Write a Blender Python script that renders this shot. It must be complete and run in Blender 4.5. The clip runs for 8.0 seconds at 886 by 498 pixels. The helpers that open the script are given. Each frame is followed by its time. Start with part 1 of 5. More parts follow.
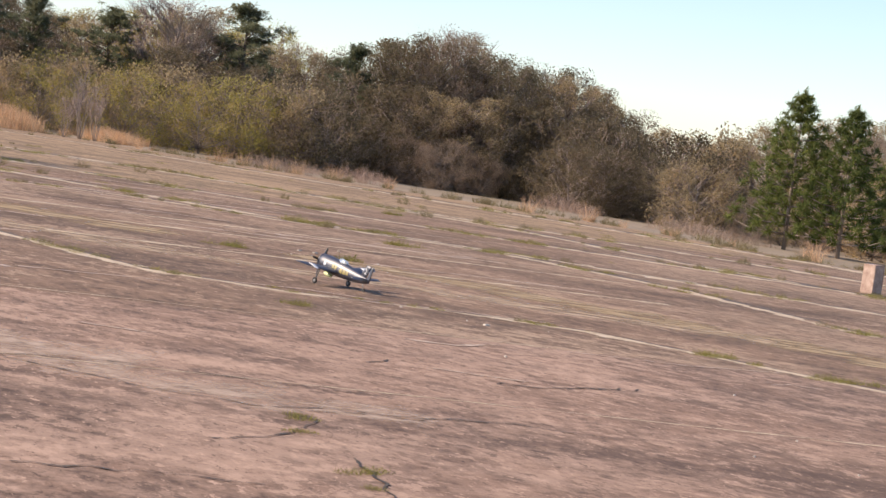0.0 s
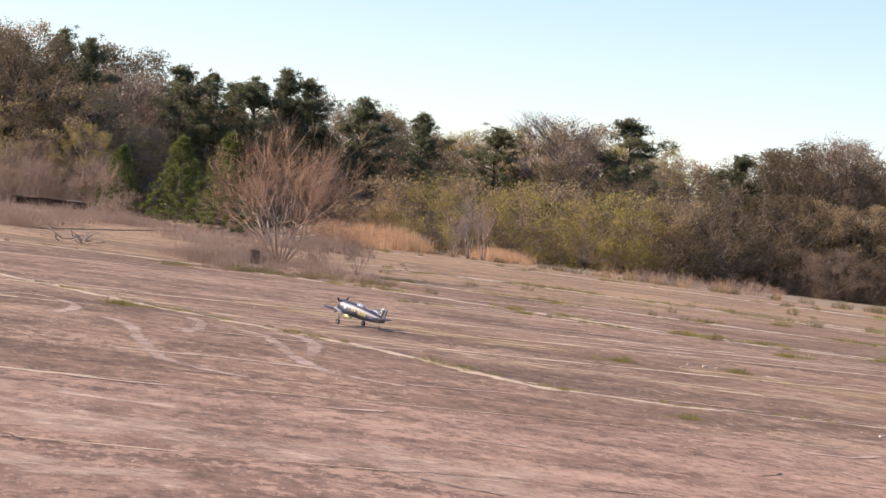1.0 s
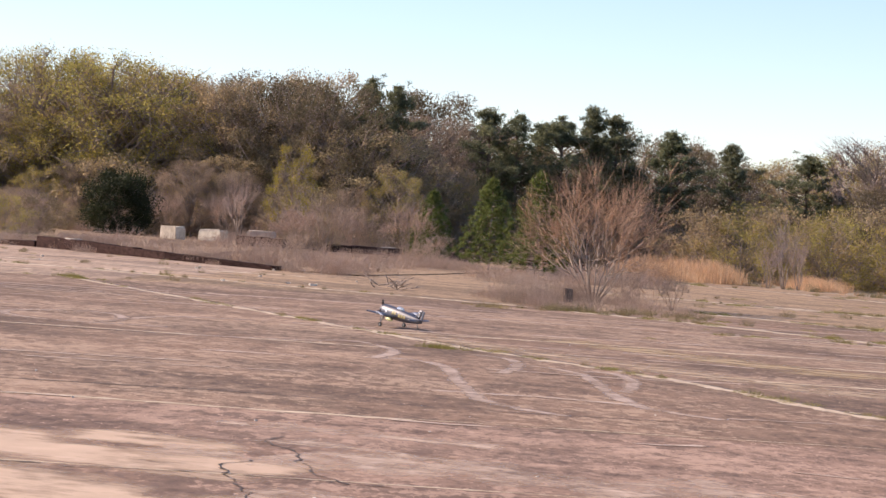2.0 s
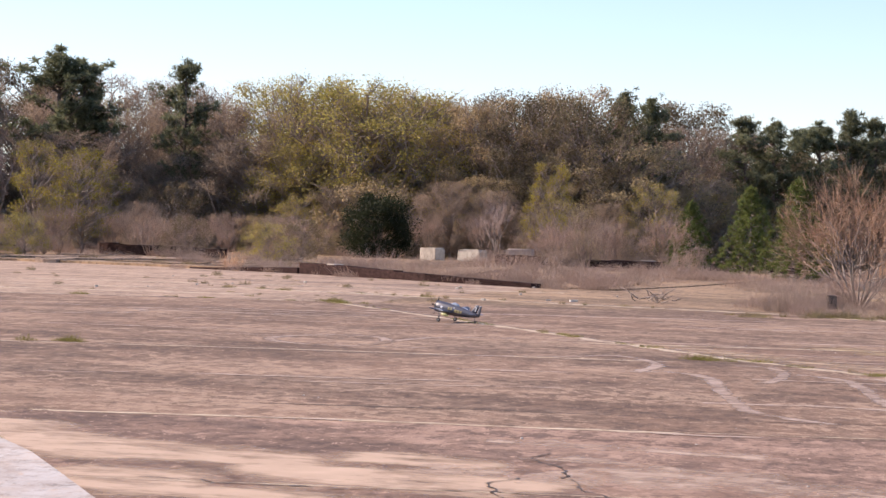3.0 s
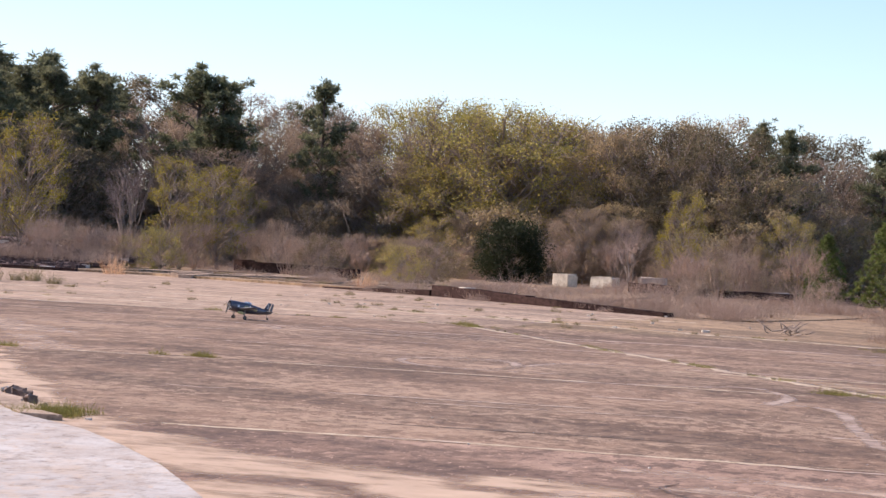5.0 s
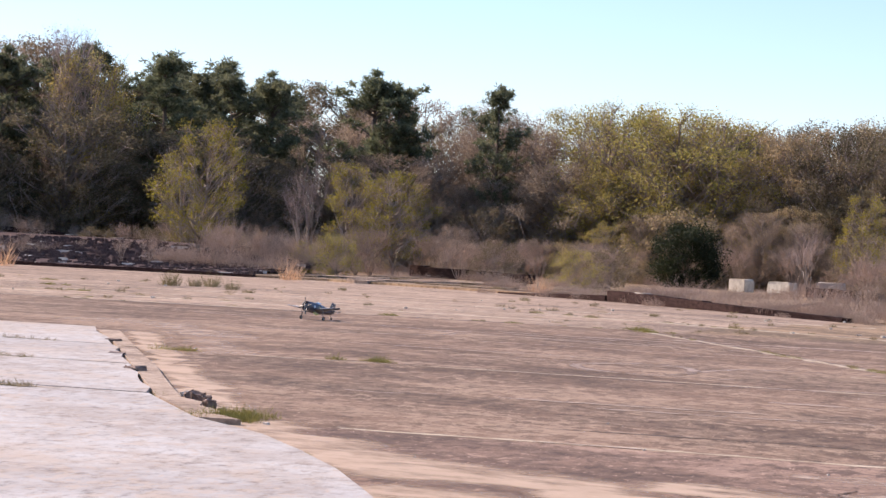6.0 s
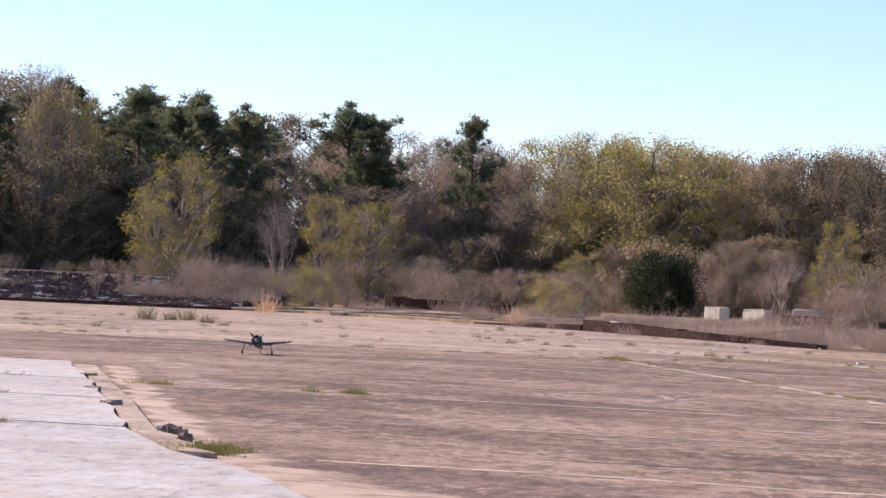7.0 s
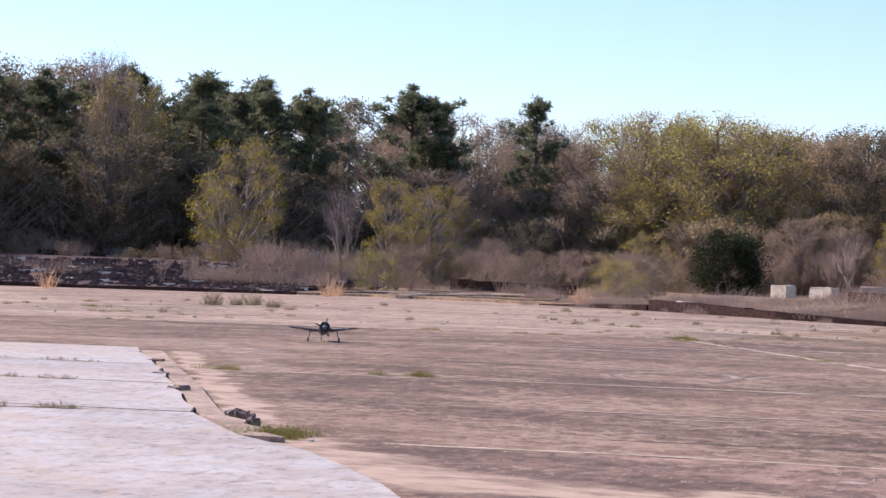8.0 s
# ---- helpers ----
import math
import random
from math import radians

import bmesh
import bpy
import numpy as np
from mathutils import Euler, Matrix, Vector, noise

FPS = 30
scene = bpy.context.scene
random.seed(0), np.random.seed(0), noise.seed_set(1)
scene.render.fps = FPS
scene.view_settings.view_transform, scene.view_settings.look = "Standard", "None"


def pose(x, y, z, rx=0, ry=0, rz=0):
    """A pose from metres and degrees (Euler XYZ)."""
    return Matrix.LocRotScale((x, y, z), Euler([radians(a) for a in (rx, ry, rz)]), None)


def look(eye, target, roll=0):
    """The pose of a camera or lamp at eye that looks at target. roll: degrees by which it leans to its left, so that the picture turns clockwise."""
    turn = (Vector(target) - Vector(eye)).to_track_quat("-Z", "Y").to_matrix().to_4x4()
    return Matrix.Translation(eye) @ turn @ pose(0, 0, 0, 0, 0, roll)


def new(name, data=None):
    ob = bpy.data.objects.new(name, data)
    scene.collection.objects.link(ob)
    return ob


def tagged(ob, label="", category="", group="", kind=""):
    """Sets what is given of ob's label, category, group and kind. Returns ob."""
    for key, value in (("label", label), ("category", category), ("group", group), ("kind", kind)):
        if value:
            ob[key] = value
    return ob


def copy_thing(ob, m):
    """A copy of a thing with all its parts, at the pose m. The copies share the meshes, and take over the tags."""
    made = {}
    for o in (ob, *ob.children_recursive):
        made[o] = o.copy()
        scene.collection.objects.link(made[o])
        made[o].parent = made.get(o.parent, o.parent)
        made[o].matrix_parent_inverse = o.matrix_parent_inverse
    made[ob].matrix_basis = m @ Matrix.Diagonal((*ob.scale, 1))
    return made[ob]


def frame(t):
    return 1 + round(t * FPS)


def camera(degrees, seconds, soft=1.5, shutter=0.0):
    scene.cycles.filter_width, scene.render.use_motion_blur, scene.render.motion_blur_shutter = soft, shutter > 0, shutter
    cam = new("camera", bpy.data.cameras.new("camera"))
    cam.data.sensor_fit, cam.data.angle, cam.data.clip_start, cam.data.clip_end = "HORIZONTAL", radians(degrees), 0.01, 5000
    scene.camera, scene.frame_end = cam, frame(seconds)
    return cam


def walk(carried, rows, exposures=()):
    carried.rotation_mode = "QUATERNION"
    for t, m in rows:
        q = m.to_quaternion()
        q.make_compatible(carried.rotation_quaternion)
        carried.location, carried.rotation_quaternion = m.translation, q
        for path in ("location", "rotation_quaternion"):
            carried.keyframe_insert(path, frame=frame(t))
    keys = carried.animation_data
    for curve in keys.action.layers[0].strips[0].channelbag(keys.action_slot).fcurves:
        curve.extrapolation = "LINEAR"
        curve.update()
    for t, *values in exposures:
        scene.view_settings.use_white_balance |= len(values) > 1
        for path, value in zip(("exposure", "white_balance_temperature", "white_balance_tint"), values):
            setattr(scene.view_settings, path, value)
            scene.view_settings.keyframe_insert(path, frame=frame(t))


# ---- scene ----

# ------------------------------------------------------------------ camera
EYE = 1.75
cam = camera(22.0, 8.0, soft=1.5)


def aim(yaw, pitch, roll):
    """Turn of a camera that looks along yaw (to the left of +y), pitch up, and leans to its left by roll."""
    return pose(0, 0, EYE, 0, 0, yaw) @ pose(0, 0, 0, 90 + pitch) @ pose(0, 0, 0, 0, 0, roll)


PAN = [
    (0.0, -16.00, -2.55, 7.80), (0.2, -14.08, -2.28, 7.70), (0.3, -12.64, -1.96, 7.61), (0.4, -11.53, -1.60, 7.30), (0.5, -10.62, -1.27, 6.94),
    (0.7, -8.22, -1.04, 6.42), (0.8, -7.23, -0.98, 6.30), (1.0, -6.01, -0.86, 6.05), (1.2, -4.93, -0.84, 5.94), (1.5, -3.55, -0.44, 5.39), (1.8, -0.83, -0.42, 4.64),
    (2.0, 1.88, -0.58, 3.63), (2.2, 4.06, -0.41, 2.99), (3.3, 9.02, -0.45, 1.50), (3.5, 9.35, -0.28, 1.88), (4.0, 9.88, 0.29, 2.30),
    (4.2, 10.63, 0.09, 2.45), (5.3, 11.86, 0.08, 2.89), (5.5, 13.03, 0.05, 2.83), (5.6, 14.70, -0.05, 2.72), (5.8, 15.34, -0.03, 2.57),
    (6.0, 16.15, -0.04, 2.77), (6.2, 16.39, -0.13, 2.80), (6.5, 16.04, -0.07, 2.35), (6.8, 15.76, 0.62, 2.40), (7.0, 15.56, 0.76, 2.20), (7.2, 16.36, 1.01, 2.30),
    (7.5, 16.59, 1.03, 1.72), (7.7, 17.27, 0.26, 1.64), (8.0, 17.17, 0.26, 1.46),
]
walk(cam, [(t, aim(y, p, r)) for t, y, p, r in PAN], exposures=[(0.0, 0.45, 6650, 17), (0.6, 0.48, 6800, 22), (2.0, 0.54, 6700, 23), (3.5, 0.56, 6450, 25), (5.5, 0.53, 6350, 22), (7.0, 0.51, 6150, 24), (8.0, 0.45, 5950, 25)])

# ------------------------------------------------------------------ light
SUN_FROM = (-0.74, 0.10, 0.53)      # towards the sun: left of the view and a little behind the scene
world = bpy.data.worlds.new("world")
scene.world = world
world.use_nodes = True
wn = world.node_tree
sky = wn.nodes.new("ShaderNodeTexSky")
sky.sky_type, sky.sun_disc = "NISHITA", False
sky.sun_elevation = math.atan2(SUN_FROM[2], math.hypot(SUN_FROM[0], SUN_FROM[1]))
sky.sun_rotation = math.atan2(SUN_FROM[0], SUN_FROM[1])
sky.air_density, sky.dust_density, sky.ozone_density = 1.0, 0.2, 3.5
sky.altitude = 300
wn.links.new(sky.outputs[0], wn.nodes["Background"].inputs[0])
wn.nodes["Background"].inputs[1].default_value = 0.137
lamp = bpy.data.lights.new("sun", "SUN")
lamp.energy, lamp.angle, lamp.color = 5.0, radians(0.5), (1.0, 0.855, 0.675)
sun = new("sun", lamp)
sun.matrix_world = look((0, 0, 60), (-SUN_FROM[0], -SUN_FROM[1], 60 - SUN_FROM[2]))


# ------------------------------------------------------------------ materials
def nodes_of(name, rough=0.9, metal=0.0):
    m = bpy.data.materials.new(name)
    m.use_nodes = True
    nt = m.node_tree
    b = nt.nodes["Principled BSDF"]
    b.inputs["Roughness"].default_value, b.inputs["Metallic"].default_value = rough, metal
    return m, nt, b


def noise_node(nt, scale, detail=4.0, rough=0.6, stretch=(1, 1, 1), space="Object", offset=0.0):
    co = nt.nodes.new("ShaderNodeTexCoord")
    mp = nt.nodes.new("ShaderNodeMapping")
    mp.inputs["Scale"].default_value = stretch
    mp.inputs["Location"].default_value = (offset, offset * 0.7, offset * 0.3)
    nz = nt.nodes.new("ShaderNodeTexNoise")
    nz.inputs["Scale"].default_value, nz.inputs["Detail"].default_value, nz.inputs["Roughness"].default_value = scale, detail, rough
    nt.links.new(co.outputs[space], mp.inputs[0])
    nt.links.new(mp.outputs[0], nz.inputs[0])
    return nz.outputs[0]


def ramp(nt, value, stops):
    r = nt.nodes.new("ShaderNodeValToRGB")
    while len(r.color_ramp.elements) < len(stops):
        r.color_ramp.elements.new(0.5)
    for e, (p, c) in zip(r.color_ramp.elements, stops):
        e.position, e.color = p, (*c, 1) if len(c) == 3 else c
    nt.links.new(value, r.inputs[0])
    return r.outputs[0]


def mix(nt, fac, a, b, kind="MIX"):
    n = nt.nodes.new("ShaderNodeMix")
    n.data_type, n.blend_type = "RGBA", kind
    for sock, v in ((n.inputs[0], fac), (n.inputs[6], a), (n.inputs[7], b)):
        if isinstance(v, bpy.types.NodeSocket):
            nt.links.new(v, sock)
        elif isinstance(v, (int, float)):
            sock.default_value = v
        else:
            sock.default_value = (*v, 1)
    return n.outputs[2]


def bump(nt, b, height, strength=0.3, distance=0.02):
    n = nt.nodes.new("ShaderNodeBump")
    n.inputs["Strength"].default_value, n.inputs["Distance"].default_value = strength, distance
    nt.links.new(height, n.inputs["Height"])
    nt.links.new(n.outputs[0], b.inputs["Normal"])


def blend_value(nt, share, a, b):
    """Two noises weighed against each other."""
    n = nt.nodes.new("ShaderNodeMix")
    n.data_type = "FLOAT"
    n.inputs[0].default_value = share
    nt.links.new(a, n.inputs[2])
    nt.links.new(b, n.inputs[3])
    return n.outputs[0]


def concrete(name, dark, mid, light, stain, wear=0.5, dusty=0.6):
    """Old concrete: broad blotches, drifted dust in thin veils, scoured streaks, pitted aggregate, fine dark stains."""
    m, nt, b = nodes_of(name, 0.95)
    b.inputs["Specular IOR Level"].default_value = 0.3
    broad = noise_node(nt, 0.17, 7, 0.64, (0.40, 1, 1))
    c = ramp(nt, broad, [(0.36, dark), (0.48, mid), (0.58 + 0.10 * (1 - wear), mid), (0.70 + 0.14 * (1 - wear), light)])
    grime = blend_value(nt, 0.55, noise_node(nt, 0.33, 5, 0.6, (0.5, 1.0, 1), offset=21), noise_node(nt, 1.6, 9, 0.76, (1.2, 0.9, 1), offset=24))
    c = mix(nt, ramp(nt, grime, [(0.465, (0, 0, 0)), (0.56, (0.68, 0.68, 0.68))]), c, stain)
    veil = blend_value(nt, 0.55, noise_node(nt, 0.28, 5, 0.6, (0.45, 1.0, 1), offset=7), noise_node(nt, 1.9, 9, 0.78, (1.2, 0.9, 1), offset=10))
    c = mix(nt, ramp(nt, veil, [(0.49 - 0.02 * dusty, (0, 0, 0)), (0.58, (dusty, dusty, dusty))]), c, light)
    scour = blend_value(nt, 0.65, noise_node(nt, 0.7, 4, 0.6, (0.6, 1.0, 1), offset=41), noise_node(nt, 4.2, 8, 0.78, (1.3, 0.8, 1), offset=44))
    c = mix(nt, ramp(nt, scour, [(0.53, (0, 0, 0)), (0.56, (0.62, 0.62, 0.62))]), c, light)
    c = mix(nt, ramp(nt, scour, [(0.42, (0.75, 0.75, 0.75)), (0.465, (0, 0, 0))]), c, stain)
    specks = noise_node(nt, 12.0, 4, 0.7, (1.3, 0.45, 1), offset=13)
    c = mix(nt, ramp(nt, specks, [(0.625, (0, 0, 0)), (0.665, (0.9, 0.9, 0.9))]), c, light)
    c = mix(nt, ramp(nt, specks, [(0.33, (0.8, 0.8, 0.8)), (0.37, (0, 0, 0))]), c, stain)
    pits = noise_node(nt, 5.0, 8, 0.78, (1.6, 0.9, 1), offset=3)
    c = mix(nt, 0.85, c, ramp(nt, pits, [(0.34, (0.42, 0.40, 0.39)), (0.45, (0.88, 0.87, 0.86)), (0.52, (1.0, 1.0, 1.0))]), "MULTIPLY")
    nt.links.new(c, b.inputs["Base Color"])
    bump(nt, b, pits, 0.15, 0.006)
    return m


def soft_edged(m, scale=9.0, density=1.0, stretch=(1.0, 0.5, 1), sharp=6.0):
    """Thins a strip of dust or sand out towards its rims, where its 'cover' falls to nothing, and leaves holes in it."""
    nt = m.node_tree
    at = nt.nodes.new("ShaderNodeAttribute")
    at.attribute_name = "cover"
    n = noise_node(nt, scale, 8, 0.72, stretch, offset=5)
    spread = nt.nodes.new("ShaderNodeMapRange")
    spread.inputs["From Min"].default_value, spread.inputs["From Max"].default_value = 0.28, 0.72
    nt.links.new(n, spread.inputs["Value"])
    thin = nt.nodes.new("ShaderNodeMath")
    thin.operation = "MULTIPLY"
    nt.links.new(at.outputs["Fac"], thin.inputs[0])
    thin.inputs[1].default_value = density * 1.15
    over = nt.nodes.new("ShaderNodeMath")
    over.operation = "SUBTRACT"
    nt.links.new(thin.outputs[0], over.inputs[0])
    nt.links.new(spread.outputs[0], over.inputs[1])
    grain = nt.nodes.new("ShaderNodeMath")
    grain.operation, grain.use_clamp = "MULTIPLY", True
    nt.links.new(over.outputs[0], grain.inputs[0])
    grain.inputs[1].default_value = sharp
    tr = nt.nodes.new("ShaderNodeBsdfTransparent")
    mx = nt.nodes.new("ShaderNodeMixShader")
    nt.links.new(grain.outputs[0], mx.inputs[0])
    nt.links.new(tr.outputs[0], mx.inputs[1])
    nt.links.new(nt.nodes["Principled BSDF"].outputs[0], mx.inputs[2])
    nt.links.new(mx.outputs[0], nt.nodes["Material Output"].inputs[0])
    return m


def plain(name, a, b_, scale=8, rough=0.8, metal=0.0, bumpy=0.2, stretch=(1, 1, 1)):
    m, nt, b = nodes_of(name, rough, metal)
    n = noise_node(nt, scale, 6, 0.65, stretch)
    nt.links.new(ramp(nt, n, [(0.3, a), (0.7, b_)]), b.inputs["Base Color"])
    if bumpy:
        bump(nt, b, n, bumpy, 0.02)
    return m


def leafy(name, a, b_, c=None, through_light=0.58, rough=0.7, per_tree=0.22):
    """Foliage or twigs: every leaf its own tint, and every tree a little apart."""
    m, nt, b = nodes_of(name, rough)
    b.inputs["Specular IOR Level"].default_value = 0.3
    g = nt.nodes.new("ShaderNodeNewGeometry")
    oi = nt.nodes.new("ShaderNodeObjectInfo")
    c = b_ if c is None else c
    near = lambda v: tuple(q + (p - q) * 0.6 for p, q in zip(v, b_))
    stops = [(0.0, near(a)), (0.55, b_), (1.0, near(c))]
    col = ramp(nt, g.outputs["Random Per Island"], stops)
    tint = ramp(nt, oi.outputs["Random"], [(0.0, (1 - per_tree, 1 - per_tree, 1 - per_tree)), (0.5, (1, 1 - per_tree * 0.3, 1 - per_tree * 0.3)), (1.0, (1, 1, 1))])
    col = mix(nt, 1.0, col, tint, "MULTIPLY")
    clump = ramp(nt, noise_node(nt, 5.5, 3, 0.55), [(0.34, (0.75, 0.75, 0.75)), (0.62, (1.36, 1.33, 1.30))])
    col = mix(nt, 0.7, col, clump, "MULTIPLY")
    nt.links.new(col, b.inputs["Base Color"])
    if through_light:
        tr = nt.nodes.new("ShaderNodeBsdfTranslucent")
        nt.links.new(col, tr.inputs[0])
        mx = nt.nodes.new("ShaderNodeMixShader")
        mx.inputs[0].default_value = through_light
        nt.links.new(b.outputs[0], mx.inputs[1])
        nt.links.new(tr.outputs[0], mx.inputs[2])
        nt.links.new(mx.outputs[0], nt.nodes["Material Output"].inputs[0])
    return m


APRON = concrete("apron_concrete", (0.141, 0.089, 0.059), (0.231, 0.146, 0.095), (0.452, 0.321, 0.218), (0.092, 0.059, 0.039), 0.40, 0.5)
PINK = concrete("pink_concrete", (0.156, 0.099, 0.070), (0.255, 0.162, 0.112), (0.489, 0.332, 0.240), (0.096, 0.061, 0.044), 0.50, 0.55)
SAND = concrete("sandy_concrete", (0.235, 0.167, 0.116), (0.398, 0.287, 0.202), (0.541, 0.399, 0.282), (0.143, 0.100, 0.071), 0.8, 0.7)
TAN = concrete("tan_concrete", (0.173, 0.119, 0.075), (0.278, 0.190, 0.116), (0.500, 0.344, 0.203), (0.125, 0.088, 0.053), 0.6)
PAD = concrete("pale_concrete", (0.455, 0.435, 0.410), (0.550, 0.527, 0.490), (0.520, 0.420, 0.325), (0.390, 0.330, 0.280), 0.50, 0.65)
MARGIN = concrete("beige_concrete", (0.34, 0.245, 0.175), (0.45, 0.335, 0.24), (0.56, 0.44, 0.33), (0.20, 0.145, 0.105), 0.8, 0.7)
SEAM = soft_edged(plain("joint_sand", (0.34, 0.25, 0.16), (0.66, 0.54, 0.38), 5), 4.0, 0.78, (0.8, 1.0, 1), 8.0)
CRACK = soft_edged(plain("crack_dirt", (0.035, 0.026, 0.020), (0.09, 0.07, 0.05), 6), 6.0, 0.80, (1, 1, 1), 10.0)
DUST = soft_edged(plain("dust_track", (0.37, 0.275, 0.21), (0.43, 0.325, 0.25), 3), 2.4, 0.92, (1, 1, 1), 1.35)
STREAK = soft_edged(plain("dust_streak", (0.40, 0.30, 0.23), (0.50, 0.38, 0.29), 3), 5.0, 0.75, (0.6, 1.4, 1), 4.0)
# dark brown for slab gaps and for the shadow lines painted beside joints
DIRT_SHADE = soft_edged(plain("dirt_shade_line", (0.07, 0.05, 0.038), (0.13, 0.095, 0.07), 6), 6.0, 0.85, (0.7, 1.2, 1), 6.0)
DRIFT = soft_edged(plain("sand_drift", (0.36, 0.26, 0.165), (0.46, 0.34, 0.22), 2.0), 2.2, 0.72, (0.6, 1.3, 1), 1.8)
EROSION = soft_edged(plain("eroded_concrete", (0.42, 0.305, 0.22), (0.60, 0.455, 0.34), 3), 3.2, 0.74, (0.9, 1.1, 1), 1.3)
ORANGE = soft_edged(plain("orange_soil", (0.44, 0.31, 0.205), (0.57, 0.415, 0.285), 2.5), 1.3, 0.90, (0.7, 1.3, 1), 1.7)
OCHRE = soft_edged(plain("ochre_soil", (0.30, 0.21, 0.11), (0.40, 0.29, 0.16), 2.0), 1.6, 0.75, (0.6, 1.3, 1), 2.0)
SOIL = plain("dry_soil", (0.19, 0.145, 0.095), (0.34, 0.265, 0.175), 0.7)
RUSTBRICK = plain("dark_brick", (0.055, 0.037, 0.034), (0.140, 0.094, 0.084), 2.2, 1.0)
DARKBRICK = plain("stained_brick", (0.016, 0.009, 0.008), (0.075, 0.043, 0.036), 5.0, 1.0, 0.0, 0.6, (1, 1, 2.5))
DARKBRICK.node_tree.nodes["Principled BSDF"].inputs["Specular IOR Level"].default_value = 0.1
RUSTBRICK.node_tree.nodes["Principled BSDF"].inputs["Specular IOR Level"].default_value = 0.15
PALESTONE = plain("pale_stone", (0.45, 0.40, 0.34), (0.72, 0.66, 0.57), 6)
BLOCKWHITE = plain("white_block", (0.40, 0.35, 0.27), (0.66, 0.60, 0.48), 4)
BARK = plain("bark", (0.20, 0.155, 0.125), (0.36, 0.29, 0.235), 7, stretch=(1, 1, 0.25))
PINEBARK = plain("pine_bark", (0.085, 0.065, 0.052), (0.17, 0.13, 0.10), 7, stretch=(1, 1, 0.25))
PALEBARK = plain("pale_bark", (0.34, 0.27, 0.22), (0.54, 0.45, 0.37), 7, stretch=(1, 1, 0.25))
REDBARK = plain("red_bark", (0.26, 0.17, 0.12), (0.46, 0.33, 0.25), 7, stretch=(1, 1, 0.25))
PINE = leafy("pine_needles", (0.080, 0.100, 0.056), (0.165, 0.185, 0.105), (0.260, 0.275, 0.165))
YOUNGPINE = leafy("young_pine_needles", (0.070, 0.104, 0.028), (0.140, 0.180, 0.050), (0.245, 0.275, 0.085))
OAK = leafy("oak_leaves", (0.222, 0.185, 0.104), (0.370, 0.304, 0.170), (0.535, 0.433, 0.264))
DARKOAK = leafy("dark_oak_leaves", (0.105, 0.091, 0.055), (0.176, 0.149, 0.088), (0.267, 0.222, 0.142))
SPRING = leafy("spring_leaves", (0.222, 0.199, 0.062), (0.384, 0.340, 0.101), (0.529, 0.465, 0.157))
YELLOW = leafy("yellow_leaves", (0.194, 0.167, 0.028), (0.308, 0.266, 0.041), (0.414, 0.351, 0.065), 0.45, 0.7, 0.1)
MAPLE = leafy("budding_twigs", (0.202, 0.160, 0.118), (0.324, 0.262, 0.196), (0.428, 0.357, 0.274))
TWIG = leafy("grey_twigs", (0.190, 0.150, 0.126), (0.320, 0.256, 0.218), (0.440, 0.362, 0.312), 0.0)
REDTWIG = leafy("red_twigs", (0.280, 0.175, 0.108), (0.420, 0.278, 0.178), (0.540, 0.390, 0.265), 0.0)
JUNIPER = leafy("juniper_leaves", (0.016, 0.022, 0.010), (0.032, 0.042, 0.017), (0.055, 0.066, 0.029), 0.35)
BRUSH = leafy("dry_brush", (0.224, 0.164, 0.123), (0.364, 0.278, 0.215), (0.538, 0.422, 0.336), 0.15)
GOLD = leafy("golden_grass", (0.44, 0.275, 0.155), (0.62, 0.42, 0.25), (0.74, 0.55, 0.36), 0.35, 0.7, 0.2)
OLIVE = leafy("olive_grass", (0.15, 0.125, 0.07), (0.25, 0.215, 0.11), (0.38, 0.32, 0.19), 0.3)
GREEN = leafy("green_weeds", (0.135, 0.138, 0.036), (0.245, 0.232, 0.062), (0.420, 0.360, 0.130), 0.3)


# ------------------------------------------------------------------ mesh helpers
def mesh_of(name, verts, faces, material, smooth=False):
    me = bpy.data.meshes.new(name)
    me.from_pydata([tuple(v) for v in verts], [], [tuple(f) for f in faces])
    me.materials.append(material)
    if smooth:
        me.shade_smooth()
    return me


def part(name, bm, material, parent, label="", smooth=False):
    """Link a bmesh, or (verts, faces), as one mesh object under a thing or a part."""
    if isinstance(bm, tuple):
        me = mesh_of(name, bm[0], bm[1], material, smooth)
    else:
        me = bpy.data.meshes.new(name)
        bm.to_mesh(me)
        bm.free()
        me.materials.append(material)
        if smooth:
            me.shade_smooth()
    ob = new(name, me)
    ob.parent = parent
    if label:
        ob["label"] = label
    return ob


